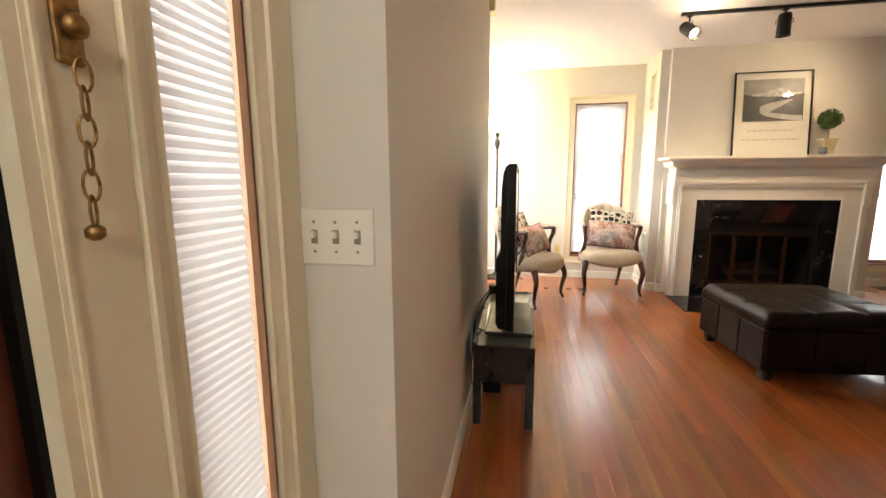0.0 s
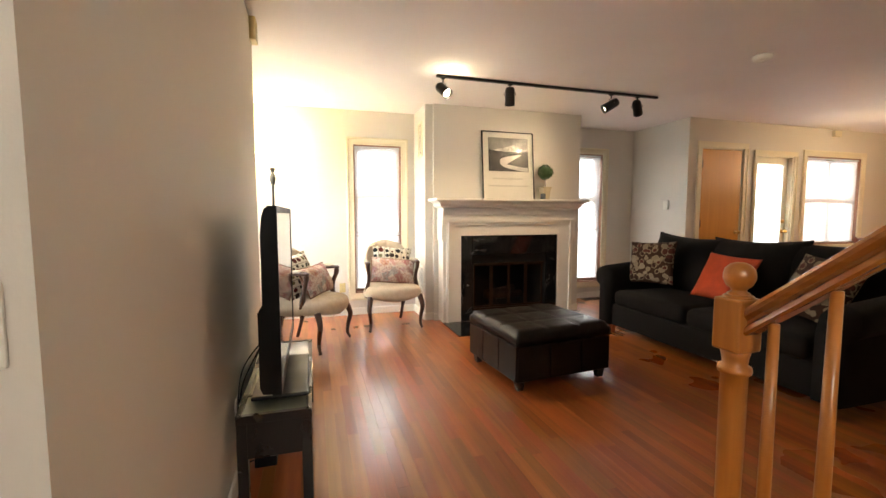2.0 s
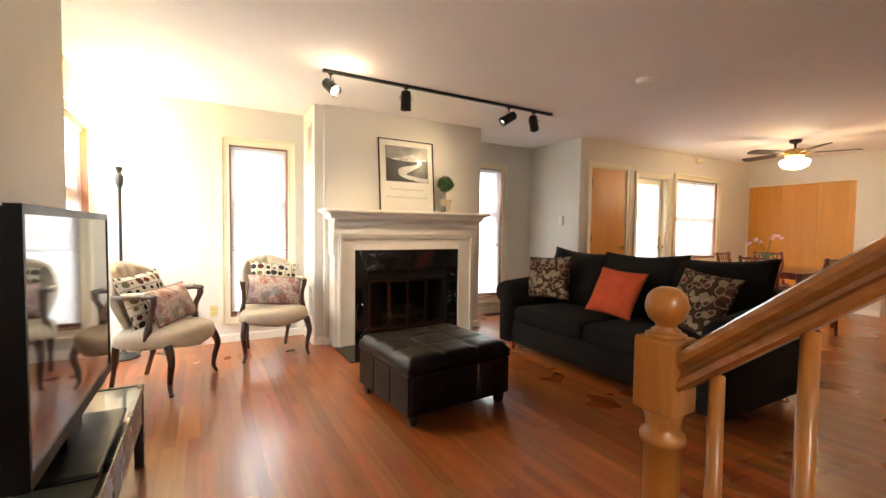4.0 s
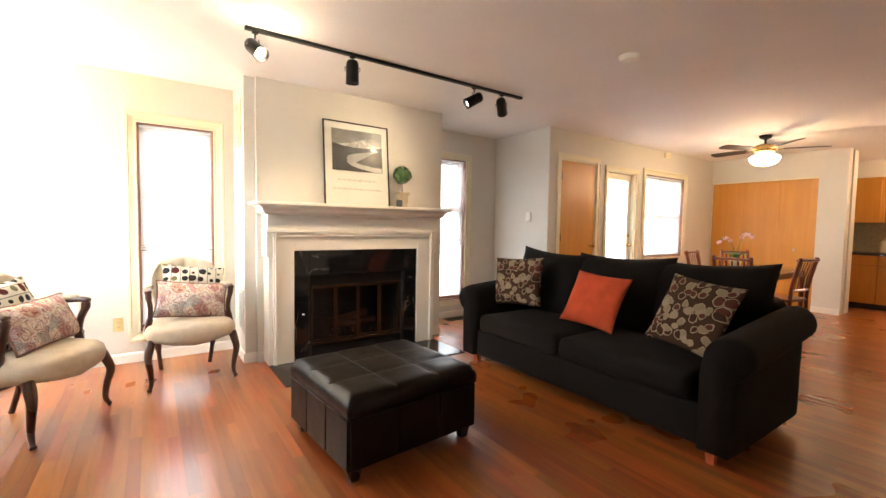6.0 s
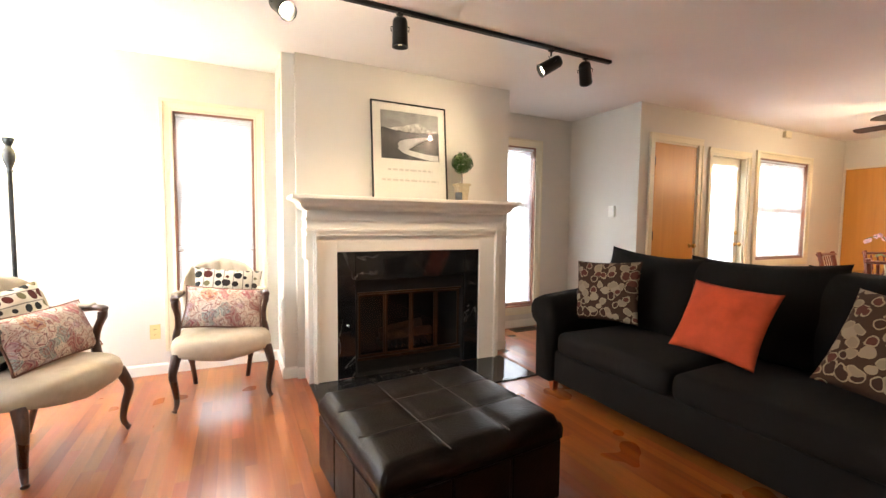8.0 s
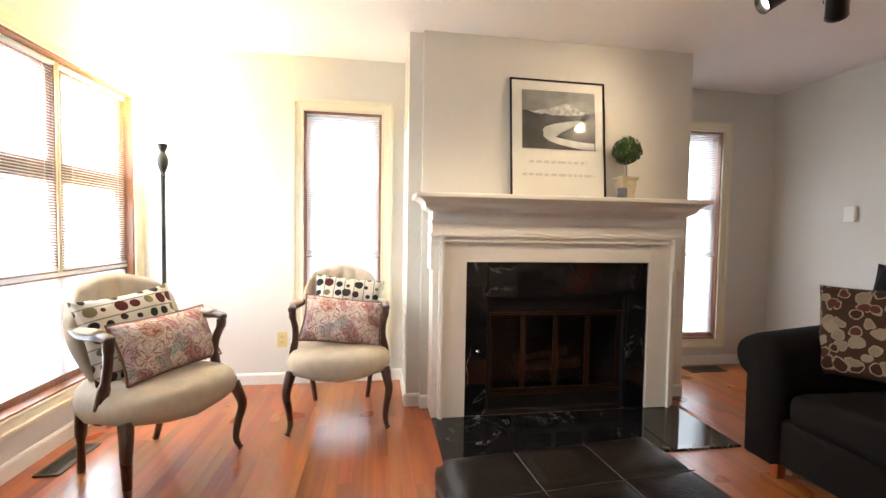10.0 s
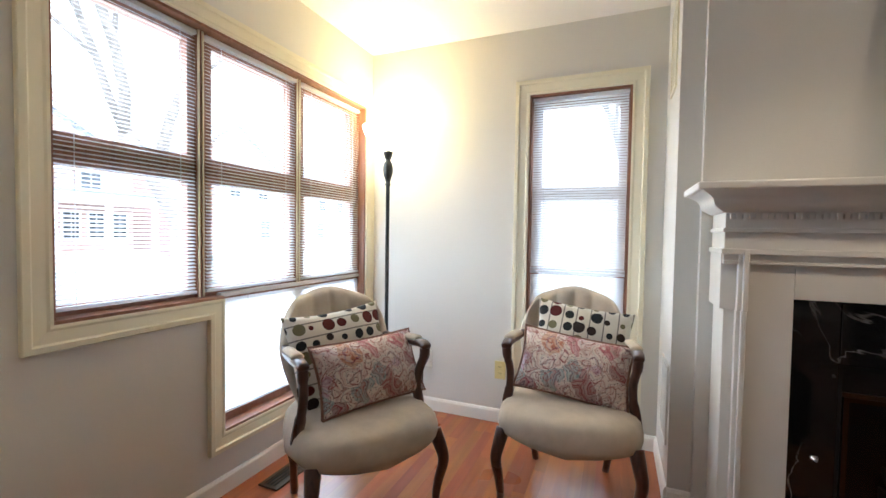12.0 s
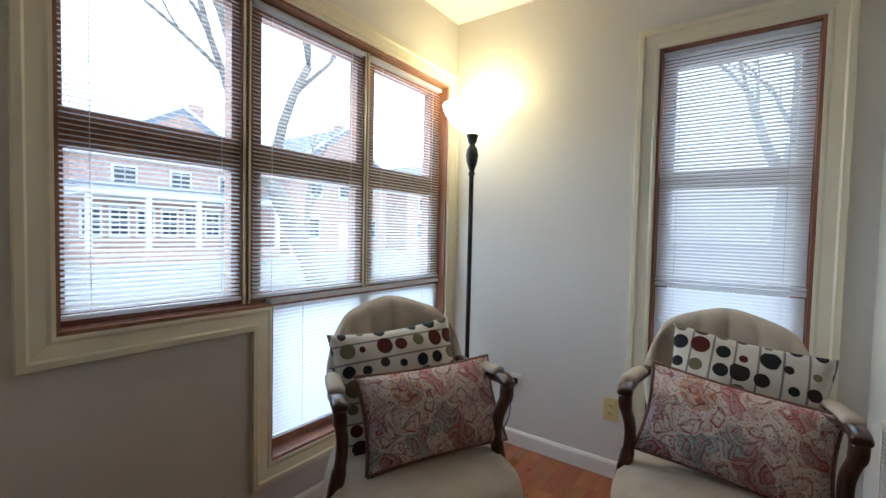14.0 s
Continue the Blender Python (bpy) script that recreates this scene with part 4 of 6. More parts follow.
def stand(x, y, z, yaw, lean, roll=0):
    """A pose for a cushion: face towards local -y, leaning back by lean degrees."""
    return Matrix.Translation((x, y, z)) @ Matrix.Rotation(radians(yaw), 4, "Z") @ Matrix.Rotation(radians(90 - lean), 4, "X") @ Matrix.Rotation(radians(roll), 4, "Z")


# ---- armchairs ----
def armchair(m):
    th = thing("armchair", "oatmeal linen tufted armchair with walnut arms and cabriole legs", "chair", group="tufted armchairs by the window")
    # seat: rounded, bowed front
    bm = bmesh.new()
    n, k = 28, 9
    ring = []
    prof = [(0.93, 0.325), (0.985, 0.335), (1.0, 0.36), (1.0, 0.39), (0.97, 0.425), (0.9, 0.447), (0.75, 0.462), (0.5, 0.47), (0.2, 0.474)]
    for f, z in prof:
        r_ = []
        for i in range(40):
            a = 2 * math.pi * i / 40
            c, s_ = math.cos(a), math.sin(a)
            x = math.copysign(abs(c) ** 0.42, c) * 0.30
            y = math.copysign(abs(s_) ** 0.42, s_) * 0.27
            if y > 0:
                x *= 1 - 0.22 * y / 0.27
            else:
                y -= 0.035 * (1 - (x / 0.30) ** 2)
            dz = 0.0
            if z < 0.4 and s_ < 0:
                dz = -0.022 * math.cos(x / 0.30 * math.pi) * (0.4 - z) / 0.08
            r_.append(bm.verts.new((x * f, 0.235 + y * f, z + dz)))
        ring.append(r_)
    for a, b in zip(ring, ring[1:]):
        for i in range(40):
            bm.faces.new((a[i], a[(i + 1) % 40], b[(i + 1) % 40], b[i]))
    bm.faces.new(ring[0][::-1])
    bm.faces.new(ring[-1])
    part("seat", bm, LINEN, th, smooth=True)
    # tufted back
    bm = bmesh.new()
    nu, nv = 48, 26
    grid = {}
    for side in (0, 1):
        for i in range(nu + 1):
            for j in range(nv + 1):
                u_, v_ = 2 * i / nu - 1, j / nv
                width = 0.195 + 0.066 * math.sin(min(1, v_ * 1.25) * math.pi / 2)
                if v_ > 0.72:
                    width *= math.sqrt(max(0.0, 1 - ((v_ - 0.72) / 0.28) ** 2 * 0.16))
                x = u_ * width
                crest = 0.895 - 0.13 * abs(u_) ** 7 + 0.034 * (0.5 + 0.5 * math.cos(min(1, abs(u_) / 0.75) * math.pi))
                z = 0.44 + (crest - 0.44) * v_
                curve = -0.10 * abs(u_) ** 2
                edge = min(1.0, (1 - abs(u_)) / 0.14, (1 - v_) / 0.12, v_ / 0.12 + 0.2)
                thick = 0.05 * math.sqrt(max(0.0, 1 - (1 - max(0, edge)) ** 2))
                y = 0.47 + curve + 0.10 * v_
                if side == 0:
                    ch = abs(math.sin(u_ * 3.2 * math.pi / 1.0 * 0.9)) ** 0.5
                    tuft = 0.022 * (1 - ch) * min(1, v_ * 2) * min(1, edge * 1.3)
                    b_ = 0.0
                    for bx, bv in ((-0.56, 0.62), (-0.19, 0.62), (0.19, 0.62), (0.56, 0.62), (-0.38, 0.38), (0, 0.38), (0.38, 0.38)):
                        b_ += 0.018 * math.exp(-(((u_ - bx) / 0.1) ** 2 + ((v_ - bv) / 0.09) ** 2))
                    y += -thick + tuft * 0.9 + b_
                else:
                    y += thick * 0.5
                grid[side, i, j] = bm.verts.new((x, y, z))
    for side in (0, 1):
        for i in range(nu):
            for j in range(nv):
                q = [grid[side, i, j], grid[side, i + 1, j], grid[side, i + 1, j + 1], grid[side, i, j + 1]]
                bm.faces.new(q if side == 0 else q[::-1])
    for i in range(nu):
        bm.faces.new((grid[0, i, nv], grid[0, i + 1, nv], grid[1, i + 1, nv], grid[1, i, nv]))
        bm.faces.new((grid[0, i + 1, 0], grid[0, i, 0], grid[1, i, 0], grid[1, i + 1, 0]))
    for j in range(nv):
        bm.faces.new((grid[0, 0, j], grid[0, 0, j + 1], grid[1, 0, j + 1], grid[1, 0, j]))
        bm.faces.new((grid[0, nu, j + 1], grid[0, nu, j], grid[1, nu, j], grid[1, nu, j + 1]))
    part("backrest", bm, LINEN, th, smooth=True)
    for s_ in (-1, 1):
        # cabriole front leg
        pts = smooth_path([(s_ * 0.262, 0.02, 0.36), (s_ * 0.275, -0.005, 0.30), (s_ * 0.284, -0.018, 0.24), (s_ * 0.272, 0.0, 0.15), (s_ * 0.266, 0.008, 0.07), (s_ * 0.275, -0.006, 0.025), (s_ * 0.283, -0.016, 0.012)], 5)
        nr = len(pts)
        rad = [0.031 - 0.018 * min(1, (i / nr) * 1.25) for i in range(nr)]
        rad[-1] = 0.012
        rad[-2] = 0.016
        rad[-3] = 0.018
        rad[-4] = 0.017
        leg = part("leg", tube(pts, rad, 10), MAHOG, th, smooth=True)
        part("leg", tube(smooth_path([(s_ * 0.20, 0.44, 0.36), (s_ * 0.195, 0.46, 0.2), (s_ * 0.175, 0.505, 0.002)], 5), [0.023] * 6 + [0.016] * 5, 8, True), MAHOG, th, smooth=True)
        # arm and its curved post
        post = smooth_path([(s_ * 0.27, 0.17, 0.34), (s_ * 0.274, 0.16, 0.42), (s_ * 0.26, 0.155, 0.5), (s_ * 0.257, 0.14, 0.58), (s_ * 0.268, 0.115, 0.65), (s_ * 0.27, 0.115, 0.685)], 5)
        part("arm_post", tube(post, [0.024] * 5 + [0.021] * 5 + [0.017] * 10 + [0.02] * 6, 10, True), MAHOG, th, smooth=True)
        arm = smooth_path([(s_ * 0.27, 0.095, 0.694), (s_ * 0.271, 0.14, 0.705), (s_ * 0.267, 0.24, 0.695), (s_ * 0.255, 0.34, 0.69), (s_ * 0.23, 0.45, 0.70)], 5)
        arm_part = part("arm", tube(arm, [0.018] + [0.023] * 8 + [0.019] * 12, 10, True, flat=0.7), MAHOG, th, smooth=True)
        part("arm_pad", tube(smooth_path([(s_ * 0.27, 0.16, 0.72), (s_ * 0.265, 0.25, 0.715), (s_ * 0.255, 0.34, 0.708)], 6), [0.014] + [0.026] * 11 + [0.014], 10, flat=0.6), LINEN, arm_part, smooth=True)
    th.matrix_world = m
    return th


def chair_set(m, seed):
    if seed == 1:
        dots, size, lumbar = stand(0.035, 0.345, 0.665, 0, 20, 83), (0.40, 0.45), stand(0.015, 0.205, 0.605, 2, 26, -8)
    else:
        dots, size, lumbar = stand(-0.02, 0.345, 0.655, 0, 20, 5), (0.46, 0.41), stand(0.05, 0.205, 0.605, 2, 26, 2)
    pillow("throw_pillow", size[0], size[1], 0.13, DOTS, "cream throw pillow with coloured dots against the chair back", m @ dots, group="dotted pillows on the armchairs", seed=seed, dent=0.03, crumple=0.011)
    pillow("lumbar_pillow", 0.49, 0.285, 0.15, PAISLEY, "pink paisley lumbar pillow with corded edge resting on the seat", m @ lumbar, group="paisley pillows on the armchairs", piping=PIPING, seed=seed + 3)


CHB = Matrix.Translation((1.027, 4.635, 0)) @ Matrix.Rotation(radians(3), 4, "Z")
CHA = Matrix.Translation((0.383, 4.270, 0)) @ Matrix.Rotation(radians(59), 4, "Z")
first_chair = armchair(CHB)
copy_thing(first_chair, CHA)
chair_set(CHB, 1)
chair_set(CHA, 2)

# ---- sofa ----
sofa = thing("sofa", "large dark brown upholstered sofa with rolled arms and reddish feet", "sofa", Matrix.Translation((3.6, 2.95, 0)))


def sp(name, bm, material=SOFA, smooth=True, label=""):
    bmesh.ops.translate(bm, vec=(-3.6, -2.95, 0), verts=bm.verts)
    return part(name, bm, material, sofa, label, smooth)


def cushion_box(x0, x1, y0, y1, z0, z1, r=0.05, crown=0.02):
    bm = box(x0, x1, y0, y1, z0, z1, r, 4)
    bmesh.ops.subdivide_edges(bm, edges=[e for e in bm.edges if e.calc_length() > 0.25], cuts=8, use_grid_fill=True)
    cx, cy, hx, hy = (x0 + x1) / 2, (y0 + y1) / 2, (x1 - x0) / 2, (y1 - y0) / 2
    for v in bm.verts:
        f = max(0, 1 - ((v.co.x - cx) / hx) ** 2) * max(0, 1 - ((v.co.y - cy) / hy) ** 2)
        v.co.z += crown * f * (1 if v.co.z > (z0 + z1) / 2 else 0)
        v.co += Vector((noise.noise(v.co * 6), noise.noise(v.co * 6 + Vector((5, 0, 0))), noise.noise(v.co * 6 + Vector((0, 9, 0))))) * 0.006
    return bm


sp("base", cushion_box(3.13, 4.08, 1.99, 3.93, 0.08, 0.31, 0.03, 0.0))
sp("back_frame", cushion_box(3.86, 4.13, 1.97, 3.95, 0.10, 0.80, 0.08, 0.02))
for y0, y1 in ((2.09, 2.985), (2.995, 3.84)):
    sp("seat_cushion", cushion_box(3.09, 3.80, y0, y1, 0.30, 0.455, 0.055, 0.025))
for s_, yc in ((-1, 1.965), (1, 3.965)):
    bm = bmesh.new()
    prof = []
    for i in range(15):
        a = radians(-70 + 250 * i / 14) if s_ > 0 else radians(-70 + 250 * i / 14)
        prof.append((math.cos(a) * 0.112 + 0.04, 0.58 + math.sin(a) * 0.102))
    prof = [(0.075, 0.09), (0.08, 0.45)] + prof + [(-0.085, 0.5), (-0.085, 0.09)]
    rings = []
    nx = 16
    for i in range(nx + 1):
        t = i / nx
        x = 3.085 + 0.99 * t
        e = min(1, t * nx / 1.0, (1 - t) * nx / 1.0)
        sc_ = 0.9 + 0.1 * e
        lift = 0.085 * t
        rings.append([bm.verts.new((x, yc + s_ * p * sc_, 0.09 + (q - 0.09) * (0.985 + 0.015 * e) + lift * (q > 0.4))) for p, q in prof])
    for a, b in zip(rings, rings[1:]):
        for i in range(len(prof)):
            bm.faces.new((a[i], a[(i + 1) % len(prof)], b[(i + 1) % len(prof)], b[i]))
    bm.faces.new(rings[0])
    bm.faces.new(rings[-1])
    sp("arm", bm)
for i, (y, w, rl) in enumerate(((3.68, 0.82, -3), (2.99, 0.84, 1), (2.36, 0.80, 2))):
    bm = pillow_bm(w, 0.60, 0.24, n=16, crumple=0.012, seed=i + 11, dent=0.05)
    bmesh.ops.transform(bm, matrix=stand(3.80 + 0.02 * i, y, 0.722, -90, 16, rl), verts=bm.verts)
    sp("back_cushion", bm)
for x, y in ((3.17, 2.0), (3.17, 3.93), (4.05, 2.0), (4.05, 3.93)):
    sp("foot", lathe([(0.026, 0), (0.038, 0.09)], 4, Matrix.Translation((x, y, 0)) @ Matrix.Rotation(radians(45), 4, "Z")), SOFALEG, False, "reddish tapered wooden foot")

pillow("accent_pillow", 0.46, 0.44, 0.14, RINGS, "brown accent pillow with beige rings near the far sofa arm", stand(3.47, 3.75, 0.73, -68, 16, 3), group="ring-patterned pillows on the sofa", seed=21)
pillow("accent_pillow", 0.46, 0.46, 0.14, RINGS, "brown ring-patterned accent pillow tilted on its corner", stand(3.46, 2.26, 0.71, -98, 28, -6), group="ring-patterned pillows on the sofa", seed=22)
pillow("suede_pillow", 0.46, 0.42, 0.13, ORANGE, "rust orange suede pillow tilted against the sofa back", stand(3.45, 2.94, 0.69, -90, 28, -3), seed=23)

# ---- ottoman ----
OT = Matrix.Translation((1.872, 3.218, 0)) @ Matrix.Rotation(radians(5), 4, "Z")
ott = thing("storage_ottoman", "square espresso leather storage ottoman with stitched grid top", "ottoman", OT)
W, D = 0.398, 0.362
bm = bmesh.new()
n = 36
g = {}
for i in range(n + 1):
    for j in range(n + 1):
        x, y = -W + 2 * W * i / n, -D + 2 * D * j / n
        gx, gy = ((x + W) / (2 * W / 3)) % 1, ((y + D) / (2 * D / 3)) % 1
        d = min(min(gx, 1 - gx) * 2 * W / 3, min(gy, 1 - gy) * 2 * D / 3)
        edge = min(W - abs(x), D - abs(y))
        z = 0.418 + 0.012 * (1 - math.exp(-d / 0.02)) - 0.03 * math.exp(-edge / 0.012) + 0.0025 * noise.noise(Vector((x * 9, y * 9, 3)))
        g[i, j] = bm.verts.new((x, y, z))
for i in range(n):
    for j in range(n):
        bm.faces.new((g[i, j], g[i + 1, j], g[i + 1, j + 1], g[i, j + 1]))
border = [g[i, 0] for i in range(n)] + [g[n, j] for j in range(n)] + [g[i, n] for i in range(n, 0, -1)] + [g[0, j] for j in range(n, 0, -1)]
lower = [bm.verts.new((v.co.x * 1.012, v.co.y * 1.012, 0.325)) for v in border]
midr = [bm.verts.new((v.co.x * 1.016, v.co.y * 1.016, 0.365)) for v in border]
for i in range(len(border)):
    k = (i + 1) % len(border)
    bm.faces.new((border[k], border[i], midr[i], midr[k]))
    bm.faces.new((midr[k], midr[i], lower[i], lower[k]))
bm.faces.new(lower[::-1])
part("lid", bm, LEATHER, ott, smooth=True)
bm = box(-W + 0.004, W - 0.004, -D + 0.004, D - 0.004, 0.065, 0.322, 0.012, 3)
part("body", bm, LEATHER, ott, smooth=False)
for i in range(3):
    a, b = -W + 0.006 + i * 2 * W / 3, -W + 2 * W / 3 * (i + 1) - 0.006
    for s_ in (-1, 1):
        y0, y1 = sorted((s_ * (D - 0.002), s_ * (D + 0.007)))
        part("side_panel", box(a, b, y0, y1, 0.075, 0.316, 0.004, 2), LEATHER, ott)
    c, d = -D + 0.006 + i * 2 * D / 3, -D + 2 * D / 3 * (i + 1) - 0.006
    for s_ in (-1, 1):
        x0, x1 = sorted((s_ * (W - 0.002), s_ * (W + 0.007)))
        part("side_panel", box(x0, x1, c, d, 0.075, 0.316, 0.004, 2), LEATHER, ott)
for sx in (-1, 1):
    for sy in (-1, 1):
        part("foot", lathe([(0.03, 0), (0.042, 0.066)], 4, Matrix.Translation((sx * (W - 0.05), sy * (D - 0.05), 0)) @ Matrix.Rotation(radians(45), 4, "Z")), BLACKWOOD, ott)
for i in (1, 2):
    x = -W + 2 * W / 3 * i
    part("seam", tube([(x, -D + 0.01, 0.4185), (x, D - 0.01, 0.4185)], 0.0022, 5), SEAM, ott)
    y = -D + 2 * D / 3 * i
    part("seam", tube([(-W + 0.01, y, 0.4185), (W - 0.01, y, 0.4185)], 0.0022, 5), SEAM, ott)

# ---- television and its stand ----
tv = thing("television", "black flat screen television with glossy reflecting screen and rounded back", "television", Matrix.Translation((0.068, 2.445, 0.432)))
part("screen", box(0.016, 0.019, -0.485, 0.485, 0.15, 0.785), SCREEN, tv)
bm = bmesh.new()
for a in ((-0.50, -0.485, 0.11, 0.81), (0.485, 0.50, 0.11, 0.81), (-0.485, 0.485, 0.11, 0.15), (-0.485, 0.485, 0.785, 0.81)):
    add_box(bm, -0.012, 0.022, *a)
part("bezel", bm, BLACK, tv)
bm = bmesh.new()
prof = [(-0.013, 0.112), (-0.013, 0.805), (-0.022, 0.80), (-0.032, 0.77), (-0.038, 0.70), (-0.038, 0.45), (-0.055, 0.42), (-0.055, 0.14), (-0.045, 0.115)]
a = [bm.verts.new((x, -0.49, z)) for x, z in prof]
b = [bm.verts.new((x, 0.49, z)) for x, z in prof]
for i in range(len(prof)):
    k = (i + 1) % len(prof)
    bm.faces.new((a[i], b[i], b[k], a[k]))
bm.faces.new(a)
bm.faces.new(b[::-1])
part("back_shell", bm, BLACK, tv)
part("neck", box(-0.05, 0.0, -0.1, 0.1, 0.02, 0.17, 0.01), BLACK, tv)
part("foot", box(-0.12, 0.11, -0.27, 0.27, 0.0, 0.018, 0.008), BLACK, tv)

st = thing("media_stand", "low black wood media stand with glossy inset top panels", "television stand", Matrix.Translation((0.045, 2.615, 0)))
HX, HY = 0.145, 0.515
bm = bmesh.new()
for a in ((-HX, -HX + 0.02, -HY, HY), (HX - 0.02, HX, -HY, HY), (-HX + 0.02, HX - 0.02, -HY, -HY + 0.02), (-HX + 0.02, HX - 0.02, HY - 0.02, HY), (-HX + 0.02, HX - 0.02, -HY + 0.2, -HY + 0.225)):
    add_box(bm, *a, 0.375, 0.408)
part("top_frame", bm, BLACKWOOD, st)
# Greenish cream base colour stands in for the reflections on the inset panels.
TOPGLASS = mat("cream_reflection_top", (0.3, 0.31, 0.25), 0.06, var=0.0, spec=0.9, coat=1.0)
part("top_panel", box(-HX + 0.021, HX - 0.021, -HY + 0.021, -HY + 0.199, 0.385, 0.404), TOPGLASS, st)
part("top_panel", box(-HX + 0.021, HX - 0.021, -HY + 0.226, HY - 0.021, 0.385, 0.404), TOPGLASS, st)
part("apron", box(-HX + 0.004, HX - 0.004, -HY + 0.004, HY - 0.004, 0.225, 0.374, 0.002, 1), BLACKWOOD, st)
for sx in (-1, 1):
    for sy in (-1, 1):
        part("leg", box(sx * (HX - 0.021) - 0.02, sx * (HX - 0.021) + 0.02, sy * (HY - 0.021) - 0.02, sy * (HY - 0.021) + 0.02, 0, 0.375, 0.002, 1), BLACKWOOD, st)
tagged(part("cable_box", box(-0.08, 0.02, 2.42, 2.62, 0.001, 0.05, 0.004), BLACK), "small black electronics box on the floor under the media stand", "electronics")
tagged(part("router", box(-0.10, -0.045, 3.02, 3.10, 0.409, 0.47, 0.008), BLACK), "small black router on the far end of the media stand", "electronics")
for i, pts in enumerate((((-0.03, 2.4, 0.62), (-0.11, 2.36, 0.5), (-0.125, 2.3, 0.3), (-0.13, 2.33, 0.1), (-0.08, 2.45, 0.03)), ((-0.03, 2.5, 0.6), (-0.12, 2.5, 0.42), (-0.128, 2.4, 0.36), (-0.14, 2.36, 0.33)), ((-0.08, 3.05, 0.44), (-0.12, 2.9, 0.38), (-0.125, 2.7, 0.25), (-0.12, 2.5, 0.12), (-0.06, 2.5, 0.04)))):
    tagged(part("cable", tube(smooth_path(pts, 6), 0.0035, 6), BLACK, smooth=True), "thin black cable hanging behind the media stand", "cable", "cables behind the television")


# ---- wall plates ----
def outlet(m, label, material=PLASTIC):
    o = thing("wall_outlet", label, "electrical outlet", m)
    part("plate", box(-0.035, 0.035, -0.006, 0, -0.057, 0.057, 0.003), material, o)
    for z in (-0.02, 0.02):
        part("socket", lathe([(0.016, 0), (0.016, 0.0025), (0.014, 0.003)], 16, Matrix.Translation((0, -0.0055, z)) @ Matrix.Rotation(radians(90), 4, "X")), material, o)
        for x in (-0.006, 0.006):
            part("slot", box(x - 0.0012, x + 0.0012, -0.0093, -0.0085, z - 0.004, z + 0.006), BLACK, o)
    return o


outlet(Matrix.Translation((0.025, 5.475, 0.348)), "white duplex wall outlet with a black plug near the lamp")
YELLOW = mat("yellowed_plastic", (0.66, 0.55, 0.25), 0.4, var=0.04)
outlet(Matrix.Translation((0.535, 5.475, 0.335)), "yellowed wall outlet low between the two armchairs", YELLOW)
outlet(Matrix.Translation((-0.137, 2.35, 0.33)) @ Matrix.Rotation(radians(90), 4, "Z"), "white wall outlet behind the media stand")
tagged(part("plug", box(0.010, 0.040, 5.440, 5.466, 0.350, 0.383, 0.005), BLACK), "black plug pushed in the upper socket of the outlet", "plug")
tagged(part("lamp_cord", tube(smooth_path([(0.025, 5.445, 0.355), (0.02, 5.425, 0.31), (0.0, 5.44, 0.15), (-0.07, 5.41, 0.02), (-0.14, 5.36, 0.01)], 8), 0.003, 6), BLACK, smooth=True), "thin black lamp cord running from outlet to floor lamp", "cable")
sw = thing("light_switch", "ivory triple toggle light switch plate on the entry wall", "light switch", Matrix.Translation((-0.251, 1.0, 1.066)))
part("plate", box(-0.081, 0.081, -0.006, 0, -0.058, 0.058, 0.004), PLASTIC, sw)
for x in (-0.046, 0.0, 0.046):
    part("toggle", box(x - 0.005, x + 0.005, -0.018, -0.006, -0.002, 0.012, 0.002), PLASTIC, sw)
    # Thin dark plate paints the shadow in the slot round each toggle.
    part("toggle_bezel", box(x - 0.007, x + 0.007, -0.0068, -0.006, -0.014, 0.014), GRILLE, sw)
    for z in (-0.03, 0.03):
        part("screw", lathe([(0.003, 0), (0.0028, 0.0015)], 10, Matrix.Translation((x, -0.006, z)) @ Matrix.Rotation(radians(90), 4, "X")), GRILLE, sw)
th = thing("thermostat", "small white thermostat on the wall past the sofa", "thermostat", Matrix.Translation((4.78, 4.90, 1.345)) @ Matrix.Rotation(radians(-90), 4, "Z"))
part("cover", box(-0.04, 0.04, -0.025, 0, -0.06, 0.06, 0.006), PLASTIC, th)
part("dial", box(-0.02, 0.02, -0.028, -0.025, 0.01, 0.035, 0.001, 1), WHITE, th)
tagged(part("chime_box", box(-0.138, -0.10, 3.26, 3.37, 2.30, 2.438, 0.004), YELLOW), "small yellowed plastic chime box high at the wall corner", "door chime")
tagged(part("sensor_box", box(7.38, 7.52, 4.54, 4.584, 2.33, 2.41, 0.006), TRIM), "small cream sensor box high on the dining wall", "sensor")


